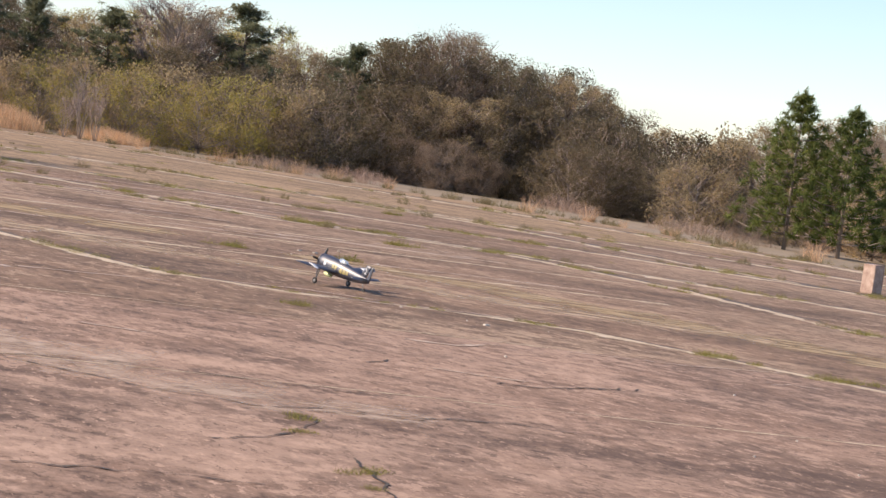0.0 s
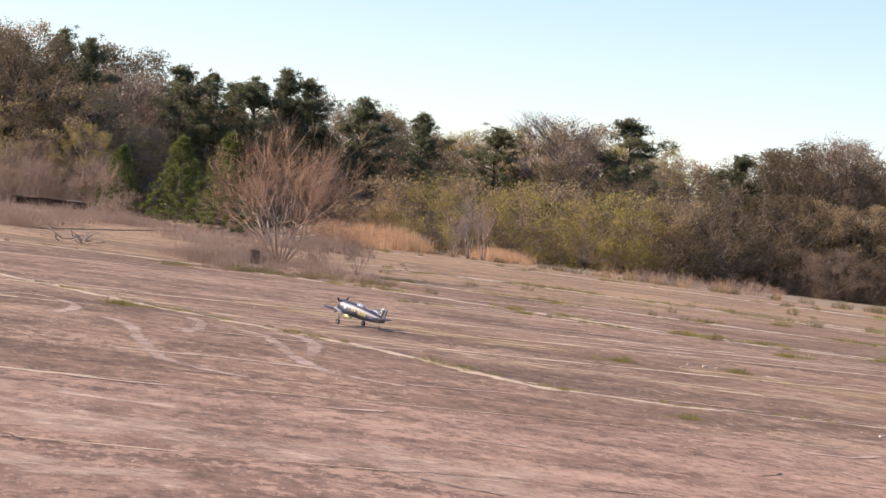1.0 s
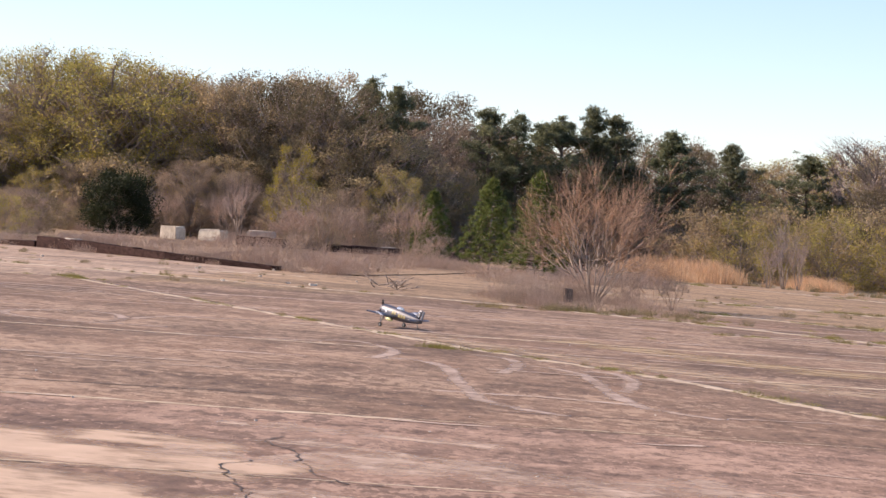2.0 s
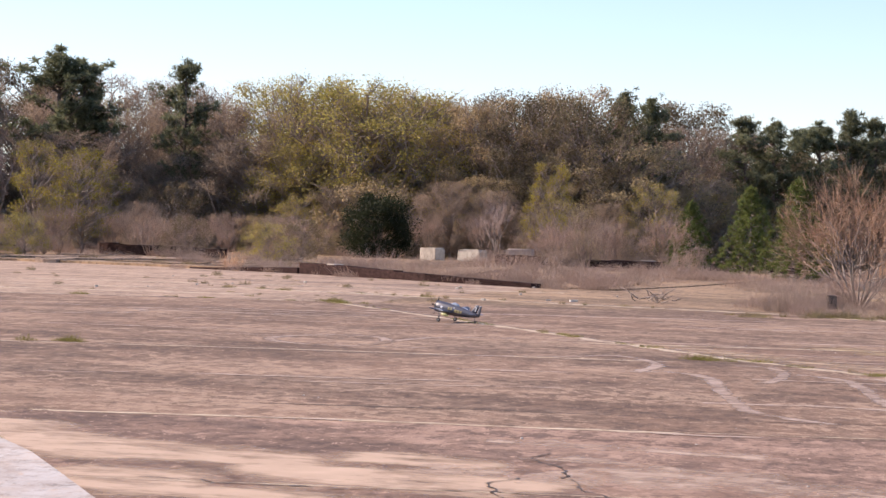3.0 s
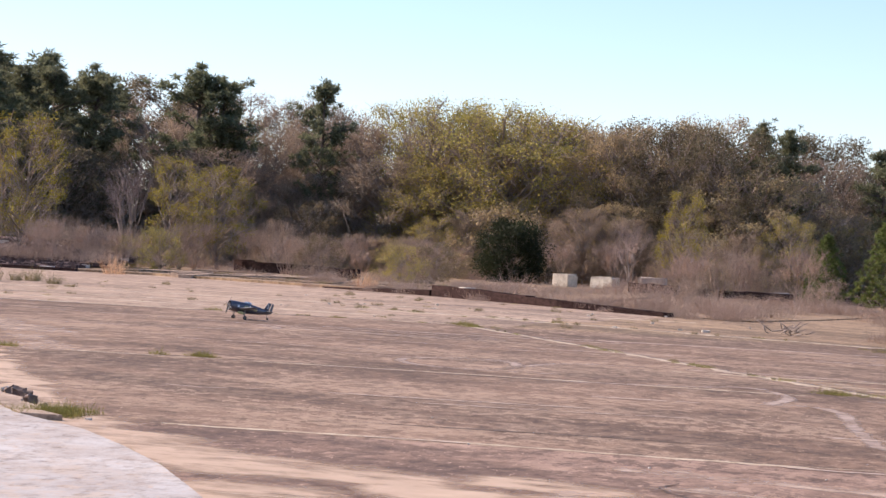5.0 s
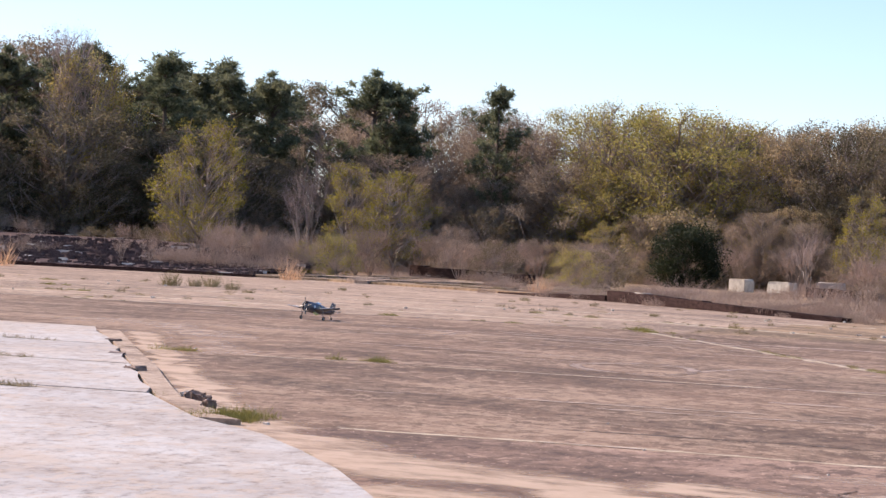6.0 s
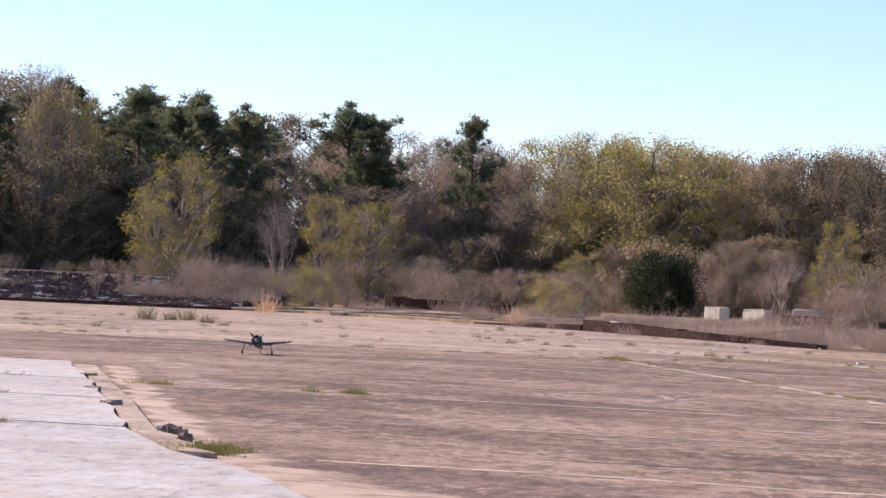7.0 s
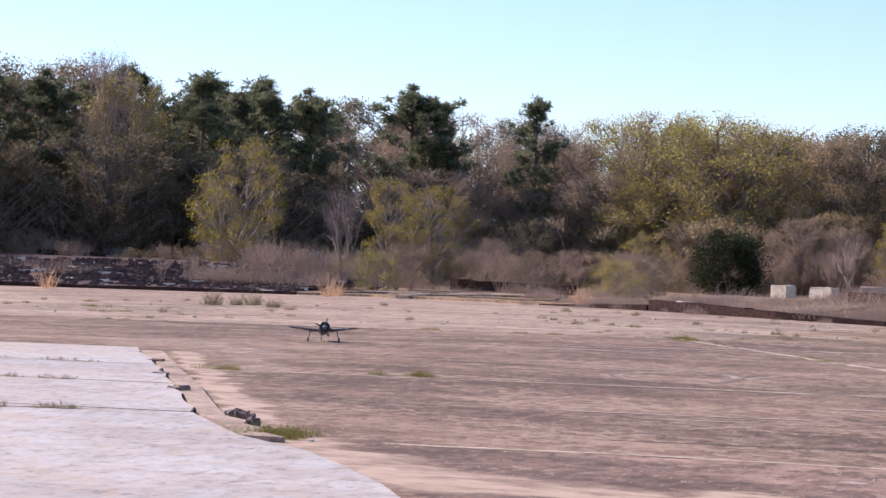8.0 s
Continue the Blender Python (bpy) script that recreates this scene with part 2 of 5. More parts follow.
class Soup:
    """Collects verts and faces of many small pieces."""

    def __init__(self):
        self.v, self.f = [], []

    def add(self, v, f):
        k = len(self.v)
        self.v.extend(v)
        self.f.extend([tuple(i + k for i in q) for q in f])

    def tube(self, pts, radii, sides=5):
        pts = [Vector(p) for p in pts]
        v, f = [], []
        for i, p in enumerate(pts):
            d = (pts[min(i + 1, len(pts) - 1)] - pts[max(i - 1, 0)]).normalized()
            a = d.cross(Vector((0.31, 0.95, 0.05))).normalized()
            b = d.cross(a)
            for k in range(sides):
                w = 2 * math.pi * k / sides
                v.append(p + (a * math.cos(w) + b * math.sin(w)) * radii[i])
        for i in range(len(pts) - 1):
            for k in range(sides):
                k2 = (k + 1) % sides
                f.append((i * sides + k, i * sides + k2, (i + 1) * sides + k2, (i + 1) * sides + k))
        f.append(tuple(range(sides))[::-1])
        f.append(tuple((len(pts) - 1) * sides + k for k in range(sides)))
        self.add(v, f)

    def blade(self, p, q, w, side):
        """A thin tapering blade from p to q."""
        self.add([p - side * w, p + side * w, q + side * w * 0.25, q - side * w * 0.25], [(0, 1, 2, 3)])

    @property
    def both(self):
        return self.v, self.f


def leaf_cloud(rng, centres, spreads, count, size, aspect=0.6, out=0.0, middle=None):
    """Leaves scattered round the centres, as small blades turned every way; returns verts, faces."""
    cs = np.repeat(np.asarray(centres), count, axis=0)
    sp = np.repeat(np.asarray(spreads), count, axis=0)
    n = len(cs)
    g = rng.normal(size=(n, 3))
    g /= np.linalg.norm(g, axis=1)[:, None]
    off = g * (rng.random((n, 1)) ** 0.5) * sp
    p = cs + off
    u = rng.normal(size=(n, 3))
    if out:
        u = u * (1 - out) + g * out * 1.6
    u /= np.linalg.norm(u, axis=1)[:, None]
    w = np.cross(u, rng.normal(size=(n, 3)))
    w /= np.linalg.norm(w, axis=1)[:, None]
    s = size * (0.55 + 0.9 * rng.random((n, 1)))
    u, w = u * s, w * s * aspect
    v = np.stack([p - u * 0.7 - w, p - u * 0.7 + w, p + u], 1).reshape(-1, 3)
    f = np.arange(3 * n).reshape(-1, 3)
    return v.tolist(), f.tolist()


# ------------------------------------------------------------------ trees
def limb_points(rng, base, tip, bend, n=4):
    base, tip = np.array(base, float), np.array(tip, float)
    side = rng.normal(size=3) * bend * np.linalg.norm(tip - base)
    return [tuple(base + (tip - base) * k + side * math.sin(math.pi * k) * 0.5) for k in np.linspace(0, 1, n)]


def broadleaf(name, seed, leaf, bark, clumps, count, size, spread, width=0.42, low=0.12, bare=0.0, label="", category="tree"):
    """A tree of height 1 with a trunk, forked limbs and a crown of leaf clumps at their ends. width: half the crown's."""
    rng = np.random.default_rng(seed)
    root = tagged(new(name), label, category)
    wood, twigs = Soup(), Soup()
    lean = rng.normal(size=2) * 0.03
    wood.tube([(0, 0, -0.02), (lean[0] * 0.4, lean[1] * 0.4, 0.18), (lean[0], lean[1], 0.45), (lean[0] * 1.3, lean[1] * 1.3, 0.72)], [0.018, 0.013, 0.009, 0.004], 6)
    cs, sp = [], []
    for i in range(clumps):
        z = low + (0.97 - low) * (i + rng.random()) / clumps
        k = (z - low) / (1 - low)
        r = width * (math.sin(math.pi * (0.10 + 0.80 * k ** 0.85)) ** 0.7) * (0.75 + 0.4 * rng.random())
        a = rng.random() * 6.283
        rr = r * (0.45 + 0.55 * rng.random() ** 0.6)
        c = (math.cos(a) * rr, math.sin(a) * rr, z)
        cs.append(c)
        s = spread * (0.7 + 0.7 * rng.random())
        sp.append((s, s, s * 0.8))
        root_z = max(0.08, z - rr * (0.7 + 0.5 * rng.random()))
        pts = limb_points(rng, (lean[0] * root_z * 1.6, lean[1] * root_z * 1.6, root_z * 0.9), c, 0.22)
        wood.tube(pts, [0.0055, 0.004, 0.0026, 0.0014], 4)
        for _ in range(int(3 + bare * 22)):
            q = np.array(c) + np.clip(rng.normal(size=3), -1.1, 1.1) * spread * (0.55 + 0.35 * bare)
            q[2] = min(q[2] + spread * 0.3 * bare, 1.0)
            k0 = 0.7 + 0.3 * rng.random()
            b0 = Vector(pts[0]).lerp(Vector(c), k0)
            twigs.blade(b0, Vector(q), 0.0022, Vector(rng.normal(size=3)).normalized())
    part("trunk", wood.both, bark, root, smooth=True)
    part("branchwork", twigs.both, TWIG if leaf is not MAPLE else MAPLE, root)
    if count:
        part("crown", leaf_cloud(rng, cs, sp, count, size), leaf, root)
    return root


def pine_tree(name, seed, label, leaf=None, low=0.14, whorls=17, width=0.175, needle=0.0105):
    """A tall pine of height 1: uneven whorls of limbs that fork into short shoots, each ending in a round tuft of needles; a knobbly blunt top."""
    rng = np.random.default_rng(seed)
    root = tagged(new(name), label, "tree")
    wood = Soup()
    wood.tube([(0, 0, -0.02), (0.006, 0.0, 0.35), (0.0, 0.008, 0.7), (0.003, 0.0, 0.97)], [0.015, 0.012, 0.008, 0.003], 6)
    cs, sp = [], []

    def tuft_at(p, s):
        s *= 0.75 + 0.5 * rng.random()
        cs.append(tuple(p))
        sp.append((s, s, s * 0.85))

    for w in range(whorls):
        k = w / (whorls - 1)
        z = low + (0.93 - low) * k + 0.012 * rng.normal()
        reach = width * (0.45 + 0.55 * math.sin(math.pi * min(1, 0.16 + 0.60 * k))) * (0.55 + 0.75 * rng.random())
        reach *= min(1.0, 0.30 + 2.4 * (1 - k))
        a0 = rng.random() * 6.283
        for j in range(5):
            if rng.random() < 0.16:
                continue
            a = a0 + 6.283 * j / 5 + 0.4 * rng.normal()
            r = reach * (0.55 + 0.6 * rng.random())
            z1 = z + 0.045 * rng.normal()
            tip = np.array((math.cos(a) * r, math.sin(a) * r, min(0.95 + 0.02 * rng.random(), z1 + 0.01 + (0.05 + 0.55 * rng.random()) * r)))
            wood.tube(limb_points(rng, (0, 0, z1 - 0.01), tip, 0.12), [0.004, 0.003, 0.002, 0.001], 4)
            tuft_at(tip + (0, 0, 0.012), 0.026)
            for q in (0.35, 0.6, 0.82, 0.95):
                base = np.array((0, 0, z1)) * (1 - q) + tip * q
                for _ in range(2 if q > 0.5 else 1):
                    t = rng.normal(size=3) * 0.024
                    t[2] = abs(t[2]) * 0.9
                    tuft_at(base + t, 0.024)
    for z, r in ((0.93, 0.03), (0.955, 0.022), (0.975, 0.012), (0.985, 0.004)):
        for _ in range(3):
            tuft_at((rng.normal() * r, rng.normal() * r, z), 0.021)
    part("trunk", wood.both, PINEBARK, root, smooth=True)
    part("crown", leaf_cloud(rng, cs, sp, 34, needle, 0.26, out=0.8), leaf or PINE, root)
    return root


def young_pine(name, seed, label):
    """A young pine of height 1: a leafy cone nearly from the ground, limbs in whorls that turn up at the ends."""
    rng = np.random.default_rng(seed)
    root = tagged(new(name), label, "tree")
    wood = Soup()
    wood.tube([(0, 0, -0.02), (0.004, 0.004, 0.5), (0, 0, 0.98)], [0.016, 0.010, 0.003], 6)
    cs, sp = [], []
    for w in range(15):
        k = w / 14
        z = 0.10 + 0.82 * k
        n = 7 if k < 0.7 else 5
        for j in range(n):
            a = 6.283 * (j + 0.5 * (w % 2) + 0.35 * rng.random()) / n
            r = (0.27 * (1 - k) ** 0.75 + 0.035) * (0.75 + 0.5 * rng.random())
            tip = Vector((math.cos(a) * r, math.sin(a) * r, z + 0.10 * r + 0.015))
            mid = Vector((math.cos(a) * r * 0.6, math.sin(a) * r * 0.6, z))
            wood.tube([(0, 0, z - 0.01), mid, tip], [0.005, 0.0035, 0.002], 4)
            for q, s in ((mid, 0.040), (tip, 0.043)):
                cs.append(tuple(q))
                sp.append((s, s, s * 0.8))
    cs.append((0, 0, 0.96))
    sp.append((0.02, 0.02, 0.045))
    part("trunk", wood.both, BARK, root, smooth=True)
    part("crown", leaf_cloud(rng, cs, sp, 70, 0.020, 0.17, out=0.6), YOUNGPINE, root)
    return root


def bare_tree(name, seed, label, material, stems=9, fan=0.45, twig_w=0.0035, upright=1.0, bark=None, girth=0.011):
    """A leafless many-stemmed tree of height 1: stems that fan out and fork three times into fine twigs."""
    rng = np.random.default_rng(seed)
    root = tagged(new(name), label, "tree")
    wood, fine = Soup(), Soup()

    def grow(p, d, length, r, level):
        q = p + d * length
        m = p + d * length * 0.5 + Vector(rng.normal(size=3)) * length * 0.05
        if level < 2:
            wood.tube([p, m, q], [r, r * 0.8, r * 0.6], 5 if level == 0 else 4)
        elif level == 2 and girth > 0.0085:
            fine.tube([p, m, q], [r, r * 0.75, r * 0.4], 3)
        else:
            fine.blade(p, q, r, Vector(rng.normal(size=3)).normalized())
        if level == 3:
            for _ in range(3):
                e = (d + Vector(rng.normal(size=3)) * 0.35 + Vector((0, 0, 0.15))).normalized()
                fine.blade(m, m + e * length * (0.7 + 0.5 * rng.random()), twig_w * 0.4, Vector(rng.normal(size=3)).normalized())
            return
        for k in range((4, 5, 4)[level] if girth < 0.0075 else (3, 4, 4)[level]):
            e = (d + Vector(rng.normal(size=3)) * (0.30 + 0.07 * level if girth > 0.007 else 0.36 + 0.05 * level) + Vector((0, 0, 0.14 * upright))).normalized()
            grow(p.lerp(q, 0.55 + 0.45 * rng.random()), e, length * (0.55 + 0.30 * rng.random()), r * 0.55, level + 1)

    for i in range(stems):
        a = 6.283 * (i + rng.random() * 0.6) / stems
        t = fan * (0.25 + 0.75 * rng.random())
        d = Vector((math.cos(a) * t, math.sin(a) * t, 1)).normalized()
        grow(Vector((math.cos(a) * 0.02, math.sin(a) * 0.02, -0.01)), d, 0.40 * (0.8 + 0.35 * rng.random()), girth, 0)
    part("trunk", wood.both, bark or PALEBARK, root, smooth=True)
    part("branchwork", fine.both, material, root)
    return root


def thicket(name, seed, label, material, stems, radius, height, width, spread=0.5, forks=3, category="brush"):
    """Dry weeds or grass: upright stalks with side shoots, thinning towards the rim."""
    rng = np.random.default_rng(seed)
    s = Soup()
    for _ in range(stems):
        a, r = rng.random() * 6.283, radius * rng.random() ** 0.6
        p = Vector((math.cos(a) * r, math.sin(a) * r, -0.02))
        h = height * (0.35 + 0.65 * rng.random()) * (1.15 - 0.6 * r / radius)
        d = Vector((rng.normal() * spread * 0.5 + math.cos(a) * spread * 0.3, rng.normal() * spread * 0.5 + math.sin(a) * spread * 0.3, 1)).normalized()
        side = Vector((rng.normal(), rng.normal(), 0.1)).normalized()
        s.blade(p, p + d * h, width, side)
        for _ in range(forks):
            b = p + d * h * (0.3 + 0.6 * rng.random())
            e = (d + Vector(rng.normal(size=3)) * 0.6).normalized()
            s.blade(b, b + e * h * (0.2 + 0.3 * rng.random()), width * 0.6, Vector(rng.normal(size=3)).normalized())
    ob = new(name, mesh_of(name, s.v, s.f, material))
    return tagged(ob, label, category)


FALL = 0.021      # the apron falls towards +x; left of the crest at -12 it lies level


def lie(x, y, z=0.0):
    """From the flat plan to the sloping ground: the place, drawn out along the eye's lines, and by how much it is drawn out."""
    k = EYE / (EYE - FALL * max(x, -12.0))
    return Vector((x * k, y * k, EYE * (1 - k) + z * k)), k


def laid(shape):
    """Verts and faces of the flat plan, laid on the sloping ground."""
    return [lie(*p)[0] for p in shape[0]], shape[1]


def put(ob, x, y, z, size, turn=0.0, wide=1.0):
    """Stand a copy of a thing of height 1 at a place, at that height."""
    p, k = lie(x, y, z)
    c = copy_thing(ob, pose(*p, 0, 0, turn))
    c.scale = (size * k * wide, size * k * wide, size * k)
    return c


def spot(az, dist):
    return -math.sin(radians(az)) * dist, math.cos(radians(az)) * dist


# ------------------------------------------------------------------ ground
def ring(pts, z0, z1):
    """A slab with the given outline, from z0 up to z1."""
    n = len(pts)
    v = [(x, y, z0) for x, y in pts] + [(x, y, z1) for x, y in pts]
    f = [tuple(range(n, 2 * n)), tuple(range(n - 1, -1, -1))]
    f += [(i, (i + 1) % n, n + (i + 1) % n, n + i) for i in range(n)]
    return v, f


def structure(name, label, category="ground"):
    return tagged(new(name), label, category, kind="structure")


CREST = lie(-12, 0)[0]
FOOT_X = 130.0
gx, gy = (-2500.0, CREST.x, FOOT_X, 2500.0), (-2500.0, -300.0, 0.0, 300.0, 2500.0)
gz = [(CREST.z if x <= CREST.x else -FALL * min(x, FOOT_X)) - 0.06 for x in gx]
ground = new("ground", mesh_of("ground", [(x, y, z) for y in gy for x, z in zip(gx, gz)], [(j * 4 + i, j * 4 + i + 1, j * 4 + i + 5, j * 4 + i + 4) for j in range(4) for i in range(3)], SOIL))
tagged(ground, "dry sandy soil with dead grass round the old apron", "ground", kind="structure")

FAR_EDGE = [(-20, 34), (20, 32), (45, 30), (56, 27), (68, 25), (76, 21.6), (86, 16), (97, 11), (106, 5.6), (112, 0)]


def right_edge(y):
    return float(np.interp(y, [a for a, b in FAR_EDGE], [b for a, b in FAR_EDGE]))


apron = structure("apron", "weathered brown concrete apron of a disused airfield", "concrete apron")
rows_y = [-14, 10, 15.1, 20.3, 31.9, 53.6, 61.5, 67, 76, 86, 97, 106]
for y0, y1 in zip(rows_y, rows_y[1:]):
    r0, r1 = right_edge(y0), right_edge(y1)
    split = -9.5 + (y0 - 53.6) * 0.12
    for x0, x1 in (((-72, -12), (-12, split), (split, 99)) if y0 > 53 else ((-72, -12), (-12, 99))):
        a0, a1 = min(x1, r0), min(x1, r1)
        mat = PINK if y1 <= 20.4 else APRON if y1 <= 53.7 else SAND if x1 <= split else TAN
        part("concrete_slab", laid(ring([(x0, y0), (a0, y0), (a1, y1), (x0, y1)], -0.15, 0.0)), mat, apron)

# pale raised pad in the foreground, cast in strips
pad = structure("pale_pad", "pale bluish-grey raised concrete pad with weedy joints", "concrete pad")
PAD_EDGE = [(8, -3.4), (12.5, -3.6), (15.8, -5.2), (17.0, -5.9), (18.4, -6.8), (19.7, -8.0), (22.2, -9.55), (22.9, -9.9), (26.9, -11.9), (31.9, -14.4), (36.8, -17.0)]


def pad_right(y):
    return float(np.interp(y, [a for a, b in PAD_EDGE], [b for a, b in PAD_EDGE]))


for y0, y1 in ((8.0, 14.745), (14.75, 22.15), (22.25, 26.85), (26.95, 31.2), (31.3, 36.7)):
    ys = [y for y in np.linspace(y0, y1, 7)]
    pts = [(pad_right(y) + 0.05 * math.sin(y * 5), y) for y in ys]
    left = -22.0 if y0 > 20 else -19
    pts += [(min(left, pad_right(y1) - 0.1), y1), (left, y0)]
    part("concrete_strip", laid(ring(pts, -0.1, 0.075)), PAD, pad)


for y0, y1 in ((19.9, 22.18), (22.2, 26.88), (26.9, 31.23), (31.25, 36.0)):
    ys = [float(y) for y in np.linspace(y0, y1, 6)]
    pts = [(pad_right(y) + 0.42 + 0.07 * math.sin(y * 7), y) for y in ys] + [(pad_right(y) + 0.06, y) for y in ys[::-1]]
    part("margin_slab", laid(ring(pts, -0.05, 0.055)), MARGIN, pad)


def ribbon(name, pts, width, z, material, label, seed, ragged=0.6, step=0.35, category="seam", kind="structure"):
    """A ragged strip along a line on the ground, full in its middle and thin at its rims: a sand-filled joint, a crack, a dust track."""
    rng = np.random.default_rng(seed)
    out = []
    for (x0, y0), (x1, y1) in zip(pts, pts[1:]):
        n = max(2, int(math.hypot(x1 - x0, y1 - y0) / step))
        out += [(x0 + (x1 - x0) * k / n, y0 + (y1 - y0) * k / n) for k in range(n)]
    out.append(pts[-1])
    v, f, cover = [], [], []
    for i, (x, y) in enumerate(out):
        a, b = out[max(i - 1, 0)], out[min(i + 1, len(out) - 1)]
        d = Vector((b[0] - a[0], b[1] - a[1])).normalized()
        n = Vector((-d.y, d.x))
        j = rng.normal() * width * 0.25 * ragged
        w = width * 0.5 * max(0.3, 1 + 0.6 * ragged * rng.normal())
        for s, c in ((1.6, 0), (0.5, 1), (-0.5, 1), (-1.6, 0)):
            v.append((x + n.x * (j + s * w), y + n.y * (j + s * w), z))
            cover.append(c if 0 < i < len(out) - 1 else 0)
    for i in range(len(out) - 1):
        for k in range(3):
            f.append((4 * i + k, 4 * i + k + 1, 4 * i + k + 5, 4 * i + k + 4))
    me = mesh_of(name, *laid((v, f)), material)
    me.attributes.new("cover", "FLOAT", "POINT").data.foreach_set("value", [float(c) for c in cover])
    return tagged(new(name, me), label, category, kind=kind)


def arc(points, n=5):
    """A smooth line through a few points."""
    p = [points[0], *points, points[-1]]
    out = []
    for i in range(1, len(p) - 2):
        for k in range(n):
            t = k / n
            out.append(tuple(0.5 * (2 * p[i][c] + (p[i + 1][c] - p[i - 1][c]) * t + (2 * p[i - 1][c] - 5 * p[i][c] + 4 * p[i + 1][c] - p[i + 2][c]) * t * t
                                    + (3 * p[i][c] - p[i - 1][c] - 3 * p[i + 1][c] + p[i + 2][c]) * t ** 3) for c in (0, 1)))
    return out + [points[-1]]


LINE_A = [(-10.6, 53.4), (-5.8, 43.6), (-3.3, 38.4), (-0.6, 33.0), (2.1, 28.7), (3.7, 24.6), (5.1, 23.7), (7.4, 23.4), (8.3, 22.9), (10.2, 19.6), (12, 16.5)]
LINE_B = [(-16, 64), (-8, 58.5), (-0.4, 53.6), (4.3, 48.6), (8.6, 42.2), (12.7, 39.0), (17.0, 34.0), (24, 27)]
LINE_C = [(4.6, 56.5), (9.0, 51.0), (13.5, 46.0), (18.5, 42.0), (24.0, 36.0)]
LINE_D = [(0.5, 72), (8.0, 66), (14.0, 58), (20.0, 51.5), (25.0, 45)]
LINE_E = [(4.0, 96), (10.5, 88), (15.5, 78), (20.5, 68), (24.0, 60.2), (26.2, 55.5), (28.5, 45)]
LINE_F = [(3.7, 43.7), (6.4, 43.5), (8.5, 41.2), (10.6, 40.1), (12.3, 38.5), (13.7, 34.0), (14.1, 27.5)]
LINE_G = [(5.5, 66.0), (10.0, 63.6), (13.6, 57.7), (16.6, 52.5), (18.0, 44.8), (20.3, 39.7)]
ribbon("joint_middle", LINE_F, 0.30, 0.0021, SEAM, "sandy grass-grown joint across the apron", 6)
ribbon("joint_outer", LINE_G, 0.45, 0.0021, SEAM, "sandy grass-grown joint across the apron", 7)
ribbon("joint_diagonal", LINE_A, 0.26, 0.0020, SEAM, "sandy grass-grown joint across the apron", 1)
ribbon("joint_far", LINE_B, 0.55, 0.0020, SEAM, "sandy grass-grown joint across the apron", 2)
ribbon("joint_far_2", LINE_C, 0.60, 0.0020, SEAM, "sandy grass-grown joint across the apron", 3)
ribbon("joint_far_3", LINE_D, 0.75, 0.0020, SEAM, "sandy grass-grown joint across the apron", 4)
ribbon("apron_rim", LINE_E, 0.9, 0.0020, SEAM, "pale broken rim of the apron", 5)
for i, (y, x0, x1, w) in enumerate(((15.1, -8, 14, 0.04), (20.35, -7, -0.6, 0.17), (20.4, -1, 7.5, 0.04), (31.9, -12.5, -1.2, 0.12), (53.6, -44, -10.5, 0.3), (57.5, -40, -12, 0.5), (61.5, -44, -10, 0.4), (67, -40, -6, 0.5), (33.8, 4, 13, 0.16), (36.5, -4, 9, 0.2), (29.5, 3, 12, 0.2))):
    ribbon("joint_cross", [(x0, y), ((x0 + x1) / 2, y + 0.15), (x1, y - 0.05)], w, 0.0022 + 0.0001 * i, SEAM, "sand-filled joint between slabs", 10 + i)
for i, (y, x0, x1, w) in enumerate(((53.55, -44, -11, 0.22), (57.3, -40, -22, 0.18), (61.3, -44, -14, 0.16), (66.8, -40, -9, 0.2), (72.5, -44, -14, 0.2), (31.8, -12.5, -3, 0.05), (22.0, -6, 2, 0.03))):
    ribbon("joint_gap", [(x0, y), (x0 + (x1 - x0) * 0.4, y + 0.25), (x0 + (x1 - x0) * 0.7, y - 0.1), (x1, y + 0.1)], w, 0.0028 + 0.00005 * i, DIRT_SHADE, "dark gap along a sandy joint", 660 + i, 1.0, 0.5)
# shadow along one side of each grass-grown joint, painted as a dark offset strip
for i, (line, w) in enumerate(((LINE_A, 0.06), (LINE_B, 0.16), (LINE_C, 0.24), (LINE_D, 0.28), (LINE_E, 0.30), (LINE_F, 0.16), (LINE_G, 0.26))):
    ribbon("joint_gap", [(x + 0.05 + w, y + 0.6 * w) for x, y in line], w, 0.0030 + 0.00005 * i, DIRT_SHADE, "painted shadow line along one side of a grass-grown joint", 600 + i, 1.0, 0.3)
for i, (line, w) in enumerate((([(-2.8, 16.7), (-0.8, 16.4), (1.2, 15.9), (2.6, 15.3)], 1.0), ([(-1.8, 14.3), (-0.6, 13.9), (0.3, 13.3)], 0.6), ([(-2.6, 19.1), (-1.0, 18.6), (0.2, 18.3)], 0.5), ([(1.4, 15.3), (2.8, 14.3), (4.2, 13.6)], 0.8), ([(-1.6, 18.2), (-1.0, 17.2), (-0.4, 15.6)], 0.8))):
    ribbon("eroded_patch", line, w * 1.2, 0.0016 + 0.0001 * i, EROSION, "pale eroded skin of the concrete", 640 + i, 0.6, 0.3, "concrete")
